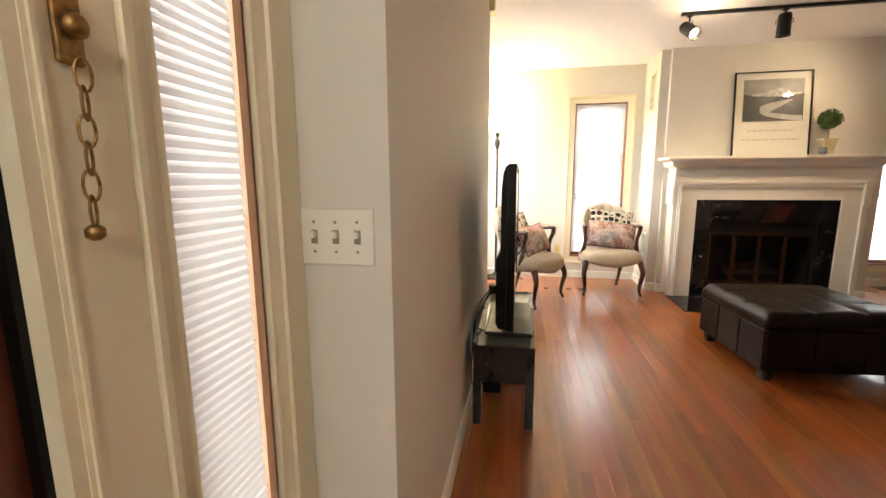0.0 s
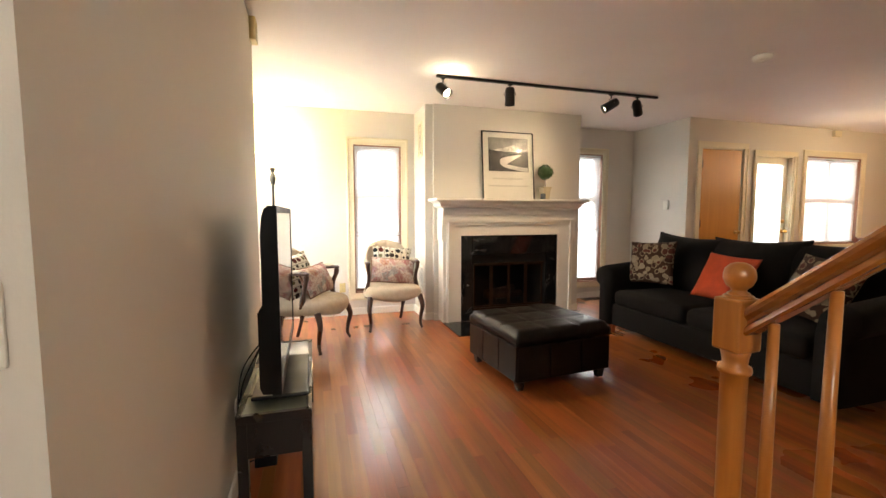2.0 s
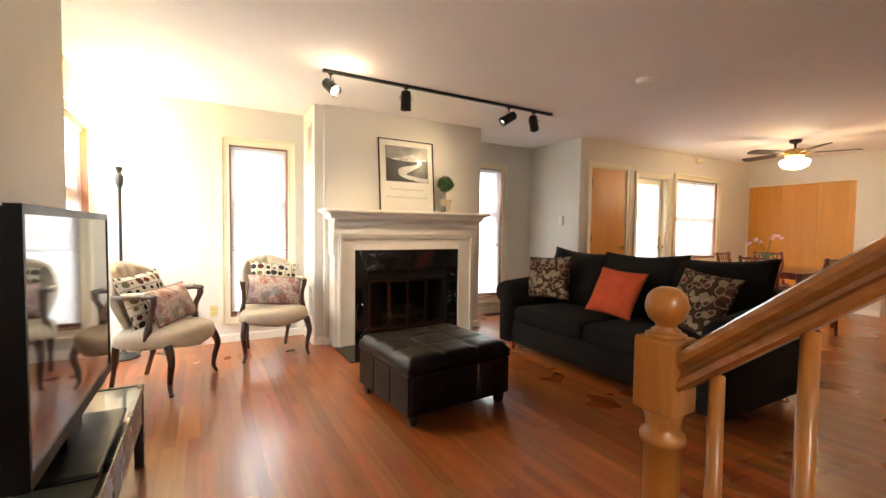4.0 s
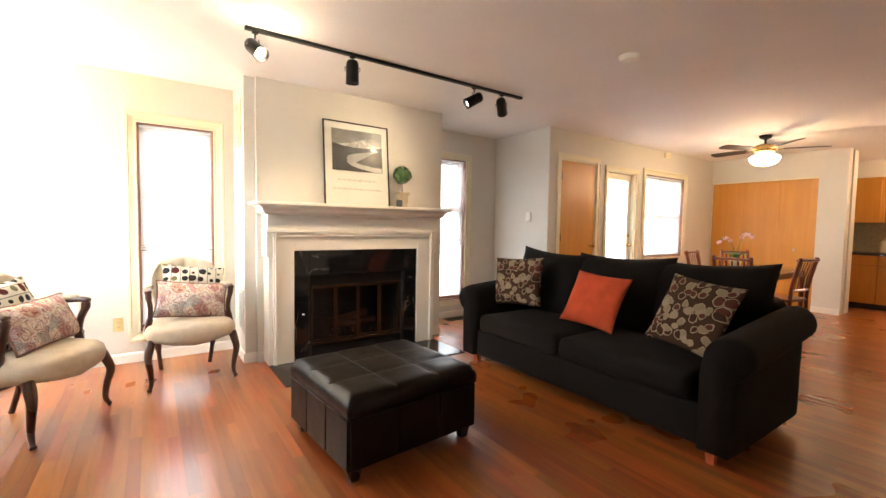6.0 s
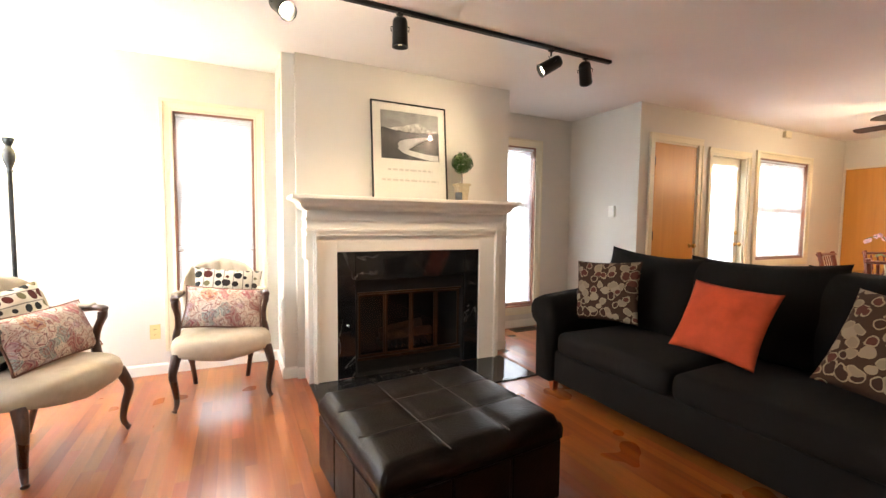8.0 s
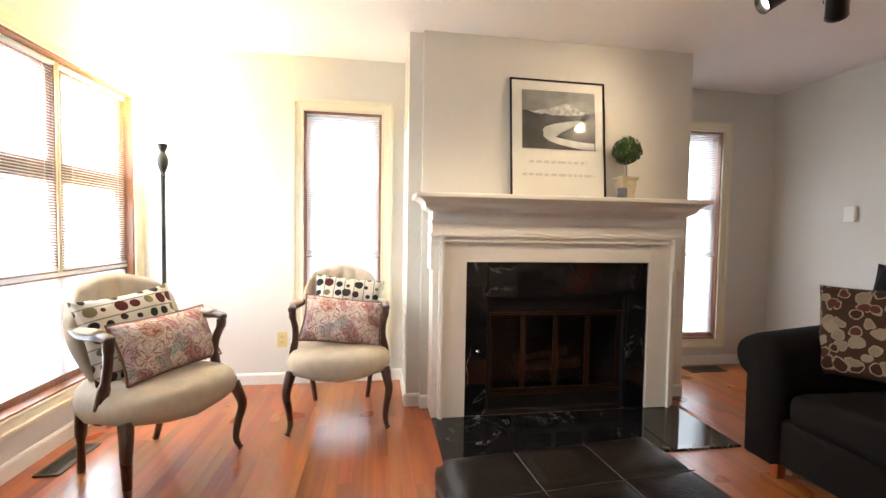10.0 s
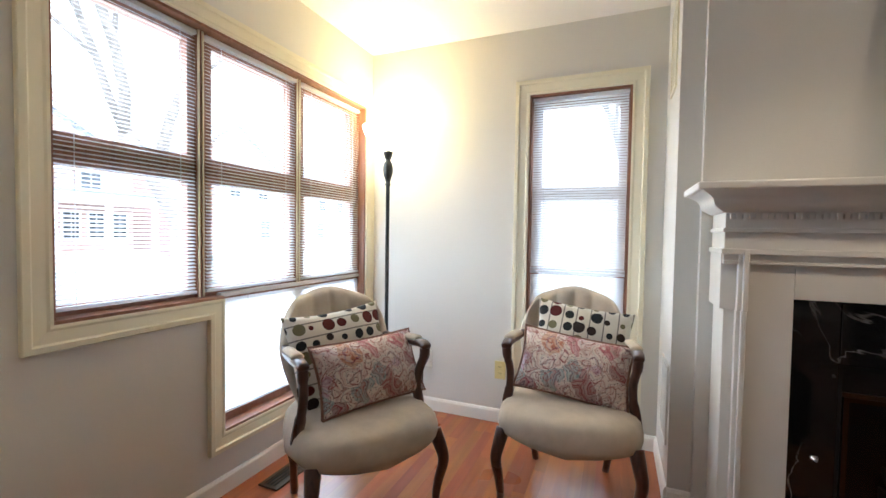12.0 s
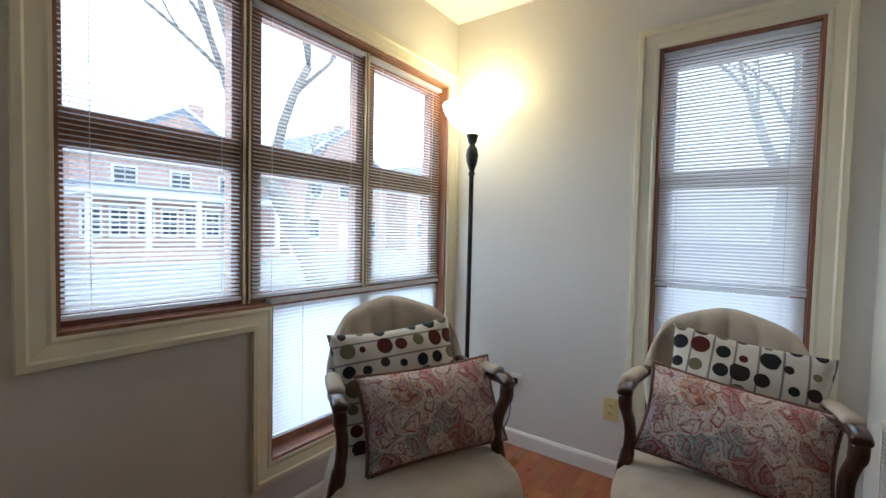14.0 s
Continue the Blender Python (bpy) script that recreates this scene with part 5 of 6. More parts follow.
def grille(m, w, h, label, material, name="wall_vent"):
    o = thing(name, label, "air vent", m)
    bm = bmesh.new()
    for a in ((-w / 2, w / 2, -h / 2, -h / 2 + 0.018), (-w / 2, w / 2, h / 2 - 0.018, h / 2), (-w / 2, -w / 2 + 0.018, -h / 2 + 0.018, h / 2 - 0.018), (w / 2 - 0.018, w / 2, -h / 2 + 0.018, h / 2 - 0.018)):
        add_box(bm, a[0], a[1], -0.008, 0, a[2], a[3])
    part("frame", bm, material, o)
    part("backing", box(-w / 2 + 0.018, w / 2 - 0.018, -0.002, -0.001, -h / 2 + 0.018, h / 2 - 0.018), BLACK, o)
    k = int((h - 0.04) / 0.016)
    first = None
    for i in range(k):
        z = -h / 2 + 0.026 + i * (h - 0.05) / max(1, k - 1)
        if first is None:
            first = part("slat", box(-w / 2 + 0.018, w / 2 - 0.018, -0.006, -0.0025, -0.004, 0.004), material, o)
            first.location = (0, 0, z)
        else:
            q = new("slat", first.data)
            q.parent = o
            q.location = (0, 0, z)
    return o


SIDE = Matrix.Translation((1.43, 0, 0)) @ Matrix.Rotation(radians(-90), 4, "Z")
grille(SIDE @ Matrix.Translation((-5.17, 0, 2.08)), 0.20, 0.40, "cream wall vent grille high beside the chimney", TRIM)
grille(SIDE @ Matrix.Translation((-5.13, 0, 0.43)), 0.24, 0.36, "white return air grille low beside the chimney", WHITE)
fv = Matrix.Translation((-0.27, 4.50, 0.0)) @ Matrix.Rotation(radians(90), 4, "Z") @ Matrix.Rotation(radians(-90), 4, "X")
grille(fv @ Matrix.Translation((0, 0, 0)), 0.30, 0.11, "dark bronze floor register beside the window wall", FLOORMETAL, "floor_vent")
grille(Matrix.Translation((4.05, 5.43, 0.0)) @ Matrix.Rotation(radians(-90), 4, "X"), 0.34, 0.13, "dark bronze floor register under the alcove window", FLOORMETAL, "floor_vent")

# ---- floor lamp ----
lamp = thing("floor_lamp", "dark bronze torchiere floor lamp with a lit glass bowl", "floor lamp", Matrix.Translation((-0.195, 5.30, 0)))
part("base", lathe([(0.13, 0), (0.135, 0.008), (0.125, 0.02), (0.06, 0.03), (0.03, 0.05), (0.014, 0.07)], 28), BRONZE, lamp, smooth=True)
part("pole", lathe([(0.0125, 0.065), (0.0125, 1.50), (0.018, 1.505), (0.018, 1.515), (0.012, 1.52), (0.018, 1.54), (0.030, 1.575), (0.034, 1.61), (0.028, 1.645), (0.017, 1.66), (0.015, 1.67), (0.022, 1.68), (0.031, 1.715), (0.033, 1.722), (0.02, 1.726)], 24), BRONZE, lamp, smooth=True)
bm = bmesh.new()
prof = [(0.03, 1.728), (0.07, 1.745), (0.12, 1.785), (0.155, 1.84), (0.168, 1.875), (0.163, 1.876), (0.15, 1.842), (0.115, 1.79), (0.068, 1.751), (0.03, 1.734)]
lathe(prof, 32, bm=bm)
shade = part("shade", bm, SHADEGLOW, lamp, "lit frosted glass bowl shade", True)
shade.visible_shadow = False

# ---- track light ----
track = thing("track_light", "black ceiling track with four adjustable spot heads", "track light", Matrix.Translation((2.47, 3.98, H)))
part("track", box(-1.19, 1.21, -0.017, 0.017, -0.022, 0, 0.002, 1), BLACKMET, track)


def head(x, aim, lit, drop=0.05):
    p = Vector((x - 2.5, 0, -0.022))
    part("stem", box(p.x - 0.018, p.x + 0.018, -0.014, 0.014, -0.035, -0.0225, 0.002, 1), BLACKMET, track)
    part("stem", tube([p - Vector((0, 0, 0.01)), p - Vector((0, 0, 0.045))], 0.006, 8), BLACKMET, track)
    d = Vector(aim).normalized()
    c = p - Vector((0, 0, 0.105))
    m = Matrix.Translation(c) @ d.to_track_quat("Z", "Y").to_matrix().to_4x4() @ Matrix.Scale(1.2, 4)
    bm = lathe([(0.012, -0.065), (0.03, -0.06), (0.036, -0.045), (0.038, 0.06), (0.04, 0.072), (0.036, 0.072), (0.033, 0.05), (0.03, 0.045)], 24, m)
    part("spot_head", bm, BLACKMET, track, smooth=True)
    for s_ in (-1, 1):
        pts = [m @ Vector((s_ * 0.041, 0, 0.0)), m @ Vector((s_ * 0.045, 0, -0.02)), p - Vector((-s_ * 0.02, 0, 0.045))]
        part("yoke", tube(pts, 0.003, 6), BLACKMET, track)
    ob = part("bulb", lathe([(0.001, 0.0455), (0.028, 0.046), (0.026, 0.052), (0.001, 0.056)], 20, m), lit, track, smooth=True)
    ob.visible_shadow = False
    return m


m1 = head(1.37, (0.25, -0.62, -0.5), SPOTGLOW)
head(2.02, (0.02, 0.05, -1), SPOTDIM)
m3 = head(3.14, (-0.8, 0.3, -0.5), SPOTGLOW)
head(3.46, (0.6, 0.5, -0.55), SPOTDIM)


def spot(name, at, target, watts, angle=60, color=(1.0, 0.76, 0.5)):
    o = new(name, bpy.data.lights.new(name, "SPOT"))
    o.data.energy, o.data.color, o.data.spot_size, o.data.spot_blend, o.data.shadow_soft_size = watts, color, radians(angle), 1.0, 0.04
    o.matrix_world = look(at, target)
    return o


spot("track_spot", (1.39, 3.90, 2.28), (2.0, 2.9, 0.3), 15, 95)
spot("track_spot", (3.06, 3.99, 2.29), (2.5, 4.85, 1.75), 34, 105)
spot("track_spot", (2.02, 3.97, 2.2), (2.1, 4.6, 0.8), 18, 100)
point("track_glow", (1.39, 3.87, 2.27), 2.5, (1.0, 0.82, 0.58), 0.03)

sd = thing("smoke_detector", "white round smoke detector on the ceiling", "smoke detector", Matrix.Translation((3.585, 2.826, H)))
part("cover", lathe([(0.05, -0.036), (0.062, -0.03), (0.068, -0.012), (0.07, 0.0)], 28), PLASTIC, sd, smooth=True)
part("button", lathe([(0.008, -0.04), (0.01, -0.036)], 12), PLASTIC, sd)

# ---- mantel things ----
pic = thing("framed_print", "black framed mountain river print leaning on the mantel", "framed picture", Matrix.Translation((2.413, 4.835, 1.389)) @ Matrix.Rotation(radians(0.6), 4, "Z") @ Matrix.Rotation(radians(-5.2), 4, "X"))
PW, PH = 0.33, 0.79
bm = bmesh.new()
for a in ((-PW, -PW + 0.009, 0, PH), (PW - 0.009, PW, 0, PH), (-PW + 0.009, PW - 0.009, 0, 0.009), (-PW + 0.009, PW - 0.009, PH - 0.009, PH)):
    add_box(bm, a[0], a[1], -0.012, 0.008, a[2], a[3])
part("frame", bm, BLACK, pic)
part("paper", box(-PW + 0.009, PW - 0.009, -0.001, 0.004, 0.009, PH - 0.009), PAPER, pic)


def photo_material():
    """A grey landscape: cloudy sky, a snowy ridge, dark hills and a pale bending river."""
    m = mat("landscape_photo", (0.2, 0.2, 0.2), 0.4, var=0.0)
    n, l = m.node_tree.nodes, m.node_tree.links
    co = n.new("ShaderNodeTexCoord")
    no = n.new("ShaderNodeTexNoise")
    no.inputs["Scale"].default_value = 14
    no.inputs["Detail"].default_value = 9
    no.inputs["Roughness"].default_value = 0.65
    l.new(co.outputs["Object"], no.inputs["Vector"])
    r = ramp(n, [(0.3, (0.012, 0.012, 0.012)), (0.55, (0.06, 0.06, 0.06)), (0.75, (0.25, 0.25, 0.24))])
    l.new(no.outputs[0], r.inputs[0])
    l.new(r.outputs[0], n["Principled BSDF"].inputs["Base Color"])
    return m


SKYP = mat("print_sky_tone", (0.3, 0.3, 0.29), 0.4, var=0.35, scale=9)
SNOWP = mat("print_snow_tone", (0.5, 0.5, 0.48), 0.4, var=0.5, scale=30)
HILLP = photo_material()
RIVERP = mat("print_river_tone", (0.62, 0.62, 0.6), 0.4, var=0.15, scale=12)
PX0, PX1, PZ0, PZ1 = -0.25, 0.262, 0.33, 0.72


def sheet(points, y, t=0.0008):
    bm = bmesh.new()
    a = [bm.verts.new((x, y, z)) for x, z in points]
    b = [bm.verts.new((x, y + t, z)) for x, z in points]
    bm.faces.new(a)
    bm.faces.new(b[::-1])
    for i in range(len(a)):
        k = (i + 1) % len(a)
        bm.faces.new((a[i], b[i], b[k], a[k]))
    return bm


part("photo", sheet([(PX0, PZ0), (PX1, PZ0), (PX1, PZ1), (PX0, PZ1)], -0.002), SKYP, pic)
rnd = random.Random(4)
ridge = [(PX0 + (PX1 - PX0) * i / 24, 0.585 + 0.055 * math.exp(-((i - 14) / 4.5) ** 2) + rnd.uniform(-0.008, 0.008)) for i in range(25)]
part("photo_mountain", sheet([(PX0, 0.50), (PX1, 0.50)] + ridge[::-1], -0.003), SNOWP, pic)
hill = [(PX0 + (PX1 - PX0) * i / 24, 0.585 - 0.03 * math.sin(i / 24 * math.pi) + rnd.uniform(-0.006, 0.006)) for i in range(25)]
part("photo_hills", sheet([(PX0, PZ0), (PX1, PZ0)] + hill[::-1], -0.004), HILLP, pic)
cl = [(0.17, 0.525, 0.004), (0.12, 0.52, 0.006), (0.05, 0.505, 0.008), (-0.03, 0.488, 0.011), (-0.09, 0.465, 0.014), (-0.11, 0.435, 0.017), (-0.07, 0.405, 0.02), (0.0, 0.385, 0.022), (0.09, 0.37, 0.023), (0.17, 0.358, 0.024), (0.255, 0.355, 0.024)]
part("photo_river", sheet([(x, z + w) for x, z, w in cl] + [(x, z - w) for x, z, w in cl[::-1]], -0.005), RIVERP, pic)
for z, a, b in ((0.235, -0.2, 0.2), (0.15, -0.25, 0.25)):
    x = a
    while x < b:
        w = rnd.uniform(0.02, 0.06)
        part("caption_bar", sheet([(x, z), (min(b, x + w), z), (min(b, x + w), z + 0.017), (x, z + 0.017)], -0.002), mat("pale_print", (0.6, 0.58, 0.53), 0.5, var=0.03) if "pale_print" not in bpy.data.materials else bpy.data.materials["pale_print"], pic)
        x += w + 0.012
glass_part("glazing", box(-PW + 0.009, PW - 0.009, -0.0105, -0.009, 0.009, PH - 0.009), pic, Vector((0, -1, 0)))

top = thing("topiary", "small round boxwood topiary in a beige square pot", "potted plant", Matrix.Translation((2.855, 4.79, 1.389)))
part("pot", lathe([(0.055, 0), (0.07, 0.13), (0.082, 0.131), (0.084, 0.15), (0.074, 0.151), (0.06, 0.13)], 4, Matrix.Rotation(radians(45), 4, "Z")), CLAY, top)
part("soil", lathe([(0.05, 0.12), (0.05, 0.135)], 4, Matrix.Rotation(radians(45), 4, "Z")), BARK, top)
part("stem", tube([(0, 0, 0.13), (0.004, 0, 0.19), (0, 0, 0.26)], 0.006, 8), BARK, top)
bm = bmesh.new()
rnd = random.Random(7)
for i in range(900):
    v = Vector((rnd.gauss(0, 1), rnd.gauss(0, 1), rnd.gauss(0, 1))).normalized()
    c = Vector((0, 0, 0.325)) + v * (0.088 + 0.012 * noise.noise(v * 2.5) - 0.03 * rnd.random() ** 2)
    a = v.cross(Vector((rnd.random(), rnd.random(), rnd.random()))).normalized() * 0.011
    b = v.cross(a).normalized() * 0.007
    tilt = v * rnd.uniform(-0.006, 0.008)
    bm.faces.new([bm.verts.new(c - a), bm.verts.new(c + b + tilt), bm.verts.new(c + a + tilt), bm.verts.new(c - b)])
part("foliage", bm, LEAF, top)
tagged(part("candle_holder", lathe([(0.025, 0), (0.03, 0.002), (0.03, 0.07), (0.026, 0.07), (0.026, 0.01)], 20, Matrix.Translation((2.79, 4.72, 1.389))), mat("smoked_glass", (0.12, 0.14, 0.16), 0.1, var=0.0), smooth=True), "small smoky glass candle holder on the mantel shelf", "candle holder")


# ---- dining corner ----
def dining_chair(m):
    o = thing("dining_chair", "reddish cherry wood dining chair with slatted back", "chair", group="chairs round the dining table")
    for s_ in (-1, 1):
        part("leg", tube([(s_ * 0.18, -0.19, 0), (s_ * 0.18, -0.19, 0.43)], [0.014, 0.02], 8, True), CHERRY, o)
        part("back_post", tube(smooth_path([(s_ * 0.18, 0.21, 0), (s_ * 0.18, 0.19, 0.43), (s_ * 0.18, 0.21, 0.65), (s_ * 0.18, 0.27, 0.93)], 4), 0.018, 8, True), CHERRY, o)
    part("seat", box(-0.21, 0.21, -0.22, 0.2, 0.43, 0.46, 0.012), CHERRY, o)
    part("top_rail", tube([(-0.19, 0.262, 0.90), (0, 0.275, 0.905), (0.19, 0.262, 0.90)], 0.03, 8, True, flat=0.5), CHERRY, o)
    part("lower_rail", tube([(-0.18, 0.2, 0.56), (0.18, 0.2, 0.56)], 0.014, 8, True), CHERRY, o)
    for i in range(5):
        x = -0.12 + i * 0.06
        part("back_slat", tube([(x, 0.2, 0.56), (x, 0.215, 0.7), (x, 0.262, 0.88)], 0.01, 6, True, flat=0.5), CHERRY, o)
    o.matrix_world = m
    return o


dc = dining_chair(Matrix.Translation((6.35, 3.08, 0)) @ Matrix.Rotation(radians(92), 4, "Z"))
copy_thing(dc, Matrix.Translation((7.7, 3.52, 0)) @ Matrix.Rotation(radians(-40), 4, "Z"))
copy_thing(dc, Matrix.Translation((6.95, 3.62, 0)) @ Matrix.Rotation(radians(4), 4, "Z"))
copy_thing(dc, Matrix.Translation((6.8, 2.84, 0)) @ Matrix.Rotation(radians(172), 4, "Z"))
table = thing("dining_table", "glass topped dining table on dark cherry legs", "dining table", Matrix.Translation((7.0, 3.15, 0)))
glass_part("tabletop", box(-0.68, 0.68, -0.46, 0.46, 0.742, 0.754), table, Vector((0, 0, 1)), "clear glass tabletop")
for sx in (-1, 1):
    for sy in (-1, 1):
        part("leg", tube([(sx * 0.5, sy * 0.33, 0), (sx * 0.5, sy * 0.33, 0.735)], [0.022, 0.03], 8, True), CHERRY, table)
    part("apron", box(-0.47, 0.47, sx * 0.33 - 0.01, sx * 0.33 + 0.01, 0.66, 0.735), CHERRY, table)
    part("apron", box(sx * 0.5 - 0.01, sx * 0.5 + 0.01, -0.30, 0.30, 0.66, 0.735), CHERRY, table)
orch = thing("orchid", "pink orchid with two flowering stems in a small pot", "potted plant", Matrix.Translation((6.95, 3.36, 0.755)))
part("pot", lathe([(0.05, 0), (0.065, 0.09), (0.06, 0.09), (0.05, 0.07)], 20), CLAY, orch, smooth=True)
rnd = random.Random(11)
bm = bmesh.new()
for i in range(9):
    a = 2 * math.pi * i / 9 + rnd.random()
    d = Vector((math.cos(a), math.sin(a), 0))
    s_ = Vector((-d.y, d.x, 0)) * 0.022
    p = [Vector((0, 0, 0.09)) + d * t * 0.16 + Vector((0, 0, 0.09 * math.sin(t * 2.4))) for t in (0, 0.35, 0.7, 1.0)]
    for k in range(3):
        w0, w1 = (0.5, 1, 0.8, 0.1)[k], (0.5, 1, 0.8, 0.1)[k + 1]
        bm.faces.new([bm.verts.new(q) for q in (p[k] - s_ * w0, p[k] + s_ * w0, p[k + 1] + s_ * w1, p[k + 1] - s_ * w1)])
part("leaf", bm, LEAFLIGHT, orch)
for dy, dx, hgt in ((0.16, -0.02, 0.36), (-0.12, 0.03, 0.44)):
    pts = smooth_path([(0, 0, 0.09), (dx * 0.3, dy * 0.2, 0.25), (dx, dy * 0.6, hgt), (dx, dy * 1.3, hgt - 0.03)], 6)
    part("stem", tube(pts, 0.004, 6), LEAFLIGHT, orch)
    bm = bmesh.new()
    for k in range(5):
        c = pts[-1 - k * 2] + Vector((rnd.uniform(-0.02, 0.02), 0, rnd.uniform(-0.03, 0.01)))
        for a in range(5):
            t = 2 * math.pi * a / 5 + k
            d = Vector((0.35 * math.sin(t + k), math.cos(t), math.sin(t))) * 0.026
            e = Vector((0.3, -math.sin(t), math.cos(t))) * 0.016
            bm.faces.new([bm.verts.new(q) for q in (c, c + d * 0.6 + e, c + d, c + d * 0.6 - e)])
    part("flower", bm, PETAL, orch)

fan = thing("ceiling_fan", "brown bladed ceiling fan with brass motor and lit glass bowl", "ceiling fan", Matrix.Translation((7.28, 3.22, H)))
part("canopy", lathe([(0.07, 0), (0.065, -0.03), (0.03, -0.05), (0.014, -0.055), (0.014, -0.12)], 24), BRONZE, fan, smooth=True)
part("motor", lathe([(0.03, -0.11), (0.10, -0.125), (0.125, -0.15), (0.125, -0.20), (0.10, -0.225), (0.06, -0.24)], 28), BRASS, fan, smooth=True)
part("globe", lathe([(0.07, -0.242), (0.15, -0.26), (0.165, -0.29), (0.15, -0.335), (0.10, -0.37), (0.03, -0.385), (0.002, -0.387)], 28), FANGLOW, fan, "lit frosted glass bowl", True).visible_shadow = False
for i in range(5):
    mm = Matrix.Rotation(radians(-60 + 72 * i), 4, "Z")
    part("blade_iron", box(0.11, 0.22, -0.018, 0.018, -0.185, -0.178, 0.002, 1, mm), BRASS, fan)
    bm = bmesh.new()
    o_ = [(0.20, -0.045), (0.30, -0.06), (0.62, -0.068), (0.65, -0.04), (0.655, 0), (0.65, 0.04), (0.62, 0.068), (0.30, 0.06), (0.20, 0.045)]
    a = [bm.verts.new(mm @ Vector((x, y, -0.178 + y * 0.2))) for x, y in o_]
    b = [bm.verts.new(mm @ Vector((x, y, -0.170 + y * 0.2))) for x, y in o_]
    bm.faces.new(a[::-1])
    bm.faces.new(b)
    for k in range(len(o_)):
        q = (k + 1) % len(o_)
        bm.faces.new((a[k], a[q], b[q], b[k]))
    part("blade", bm, BLADEWOOD, fan)


# ---- kitchen glimpse ----
def cabinet(name, y0, y1, z0, z1, x, depth, label):
    o = thing(name, label, "kitchen cabinet", Matrix.Translation((x, (y0 + y1) / 2, z0)), group=name + "s along the kitchen wall")
    w, h = (y1 - y0) / 2, z1 - z0
    part("carcass", box(0.02, depth, -w, w, 0, h, 0.001, 1), OAK, o)
    leaf = part("door", box(0, 0.0195, -w + 0.003, w - 0.003, 0.003, h - 0.003 - (0.16 if z0 < 0.5 else 0), 0.004, 1), VENEER, o)
    part("door_panel", box(-0.006, 0.0005, -w + 0.055, w - 0.055, 0.055, h - 0.06 - (0.16 if z0 < 0.5 else 0), 0.005, 1), VENEER, leaf)
    if z0 < 0.5:
        part("drawer", box(0, 0.0195, -w + 0.003, w - 0.003, h - 0.155, h - 0.003, 0.004, 1), VENEER, o)
    part("knob", lathe([(0.008, 0), (0.008, 0.012), (0.014, 0.018), (0.01, 0.026)], 12, Matrix.Translation((-0.006, w - 0.06, 0.07 if z0 > 0.5 else h - 0.24)) @ Matrix.Rotation(radians(-90), 4, "Y")), CHROME, leaf)
    return o


for i in range(5):
    y = 3.5 - 0.45 * i
    cabinet("base_cabinet", y - 0.448, y, 0.09, 0.86, 10.15, 0.6, "honey wood base cabinet with one drawer over a door")
    cabinet("wall_cabinet", y - 0.448, y, 1.38, 2.12, 10.42, 0.33, "honey wood wall cabinet over the kitchen counter")
tagged(part("worktop", box(10.12, 10.76, 1.25, 3.518, 0.861, 0.90, 0.004), COUNTER), "dark speckled stone worktop over the base cabinets", "worktop")
tagged(part("toe_kick", box(10.2, 10.7, 1.26, 3.518, 0, 0.089), BLACKWOOD), kind="structure")
tagged(part("backsplash", box(10.755, 10.765, 1.26, 3.518, 0.901, 1.38), CLAY), kind="structure")
tagged(part("canister", lathe([(0.06, 0), (0.065, 0.02), (0.065, 0.15), (0.05, 0.17), (0.05, 0.19), (0.01, 0.2)], 20, Matrix.Translation((10.4, 2.58, 0.901))), CLAY, smooth=True), "cream lidded canister on the kitchen worktop", "canister")


# ---- outside ----
structure("ground", box(-300, 300, -300, 300, -0.9, -0.7), LAWN)
structure("road", box(-20, -11, -200, 200, -0.699, -0.69), ASPHALT)
structure("pavement", box(-10.4, -8.9, -200, 200, -0.699, -0.64), mat("concrete_walk", (0.38, 0.37, 0.35), 0.9, var=0.15, scale=3))
structure("kerb", box(-11.0, -10.8, -200, 200, -0.699, -0.6), bpy.data.materials["concrete_walk"])
structure("kerb", box(-20.2, -20.0, -200, 200, -0.699, -0.6), bpy.data.materials["concrete_walk"])
OVERCAST = bpy.data.materials.new("overcast_sky")
OVERCAST.use_nodes = True
on = OVERCAST.node_tree
on.nodes.remove(on.nodes["Principled BSDF"])
em = on.nodes.new("ShaderNodeEmission")
em.inputs[0].default_value = (0.9, 0.95, 1.0, 1)
em.inputs[1].default_value = 6.0
on.links.new(em.outputs[0], on.nodes["Material Output"].inputs[0])
bm = bmesh.new()
lathe([(250 * math.cos(radians(a)), 250 * math.sin(radians(a)) - 6) for a in (0, 4, 8, 14, 22, 32, 45, 60, 75, 89)], 48, bm=bm)
for f in [f for f in bm.faces if len(f.verts) > 4]:
    bm.faces.remove(f)
dome = structure("backdrop", bm, OVERCAST)
dome.visible_shadow = False


def house_window(x, y, z, w, h, parent, material=None):
    part("window_frame", box(x - 0.03, x + 0.08, y - w / 2 - 0.09, y + w / 2 + 0.09, z - 0.09, z + h + 0.09), HOUSEWHITE, parent)
    for i in range(2):
        for k in range(2):
            part("pane", box(x + 0.06, x + 0.1, y - w / 2 + i * w / 2 + 0.025, y - w / 2 + (i + 1) * w / 2 - 0.025, z + k * h / 2 + 0.02, z + (k + 1) * h / 2 - 0.02), HOUSEGLASS, parent)


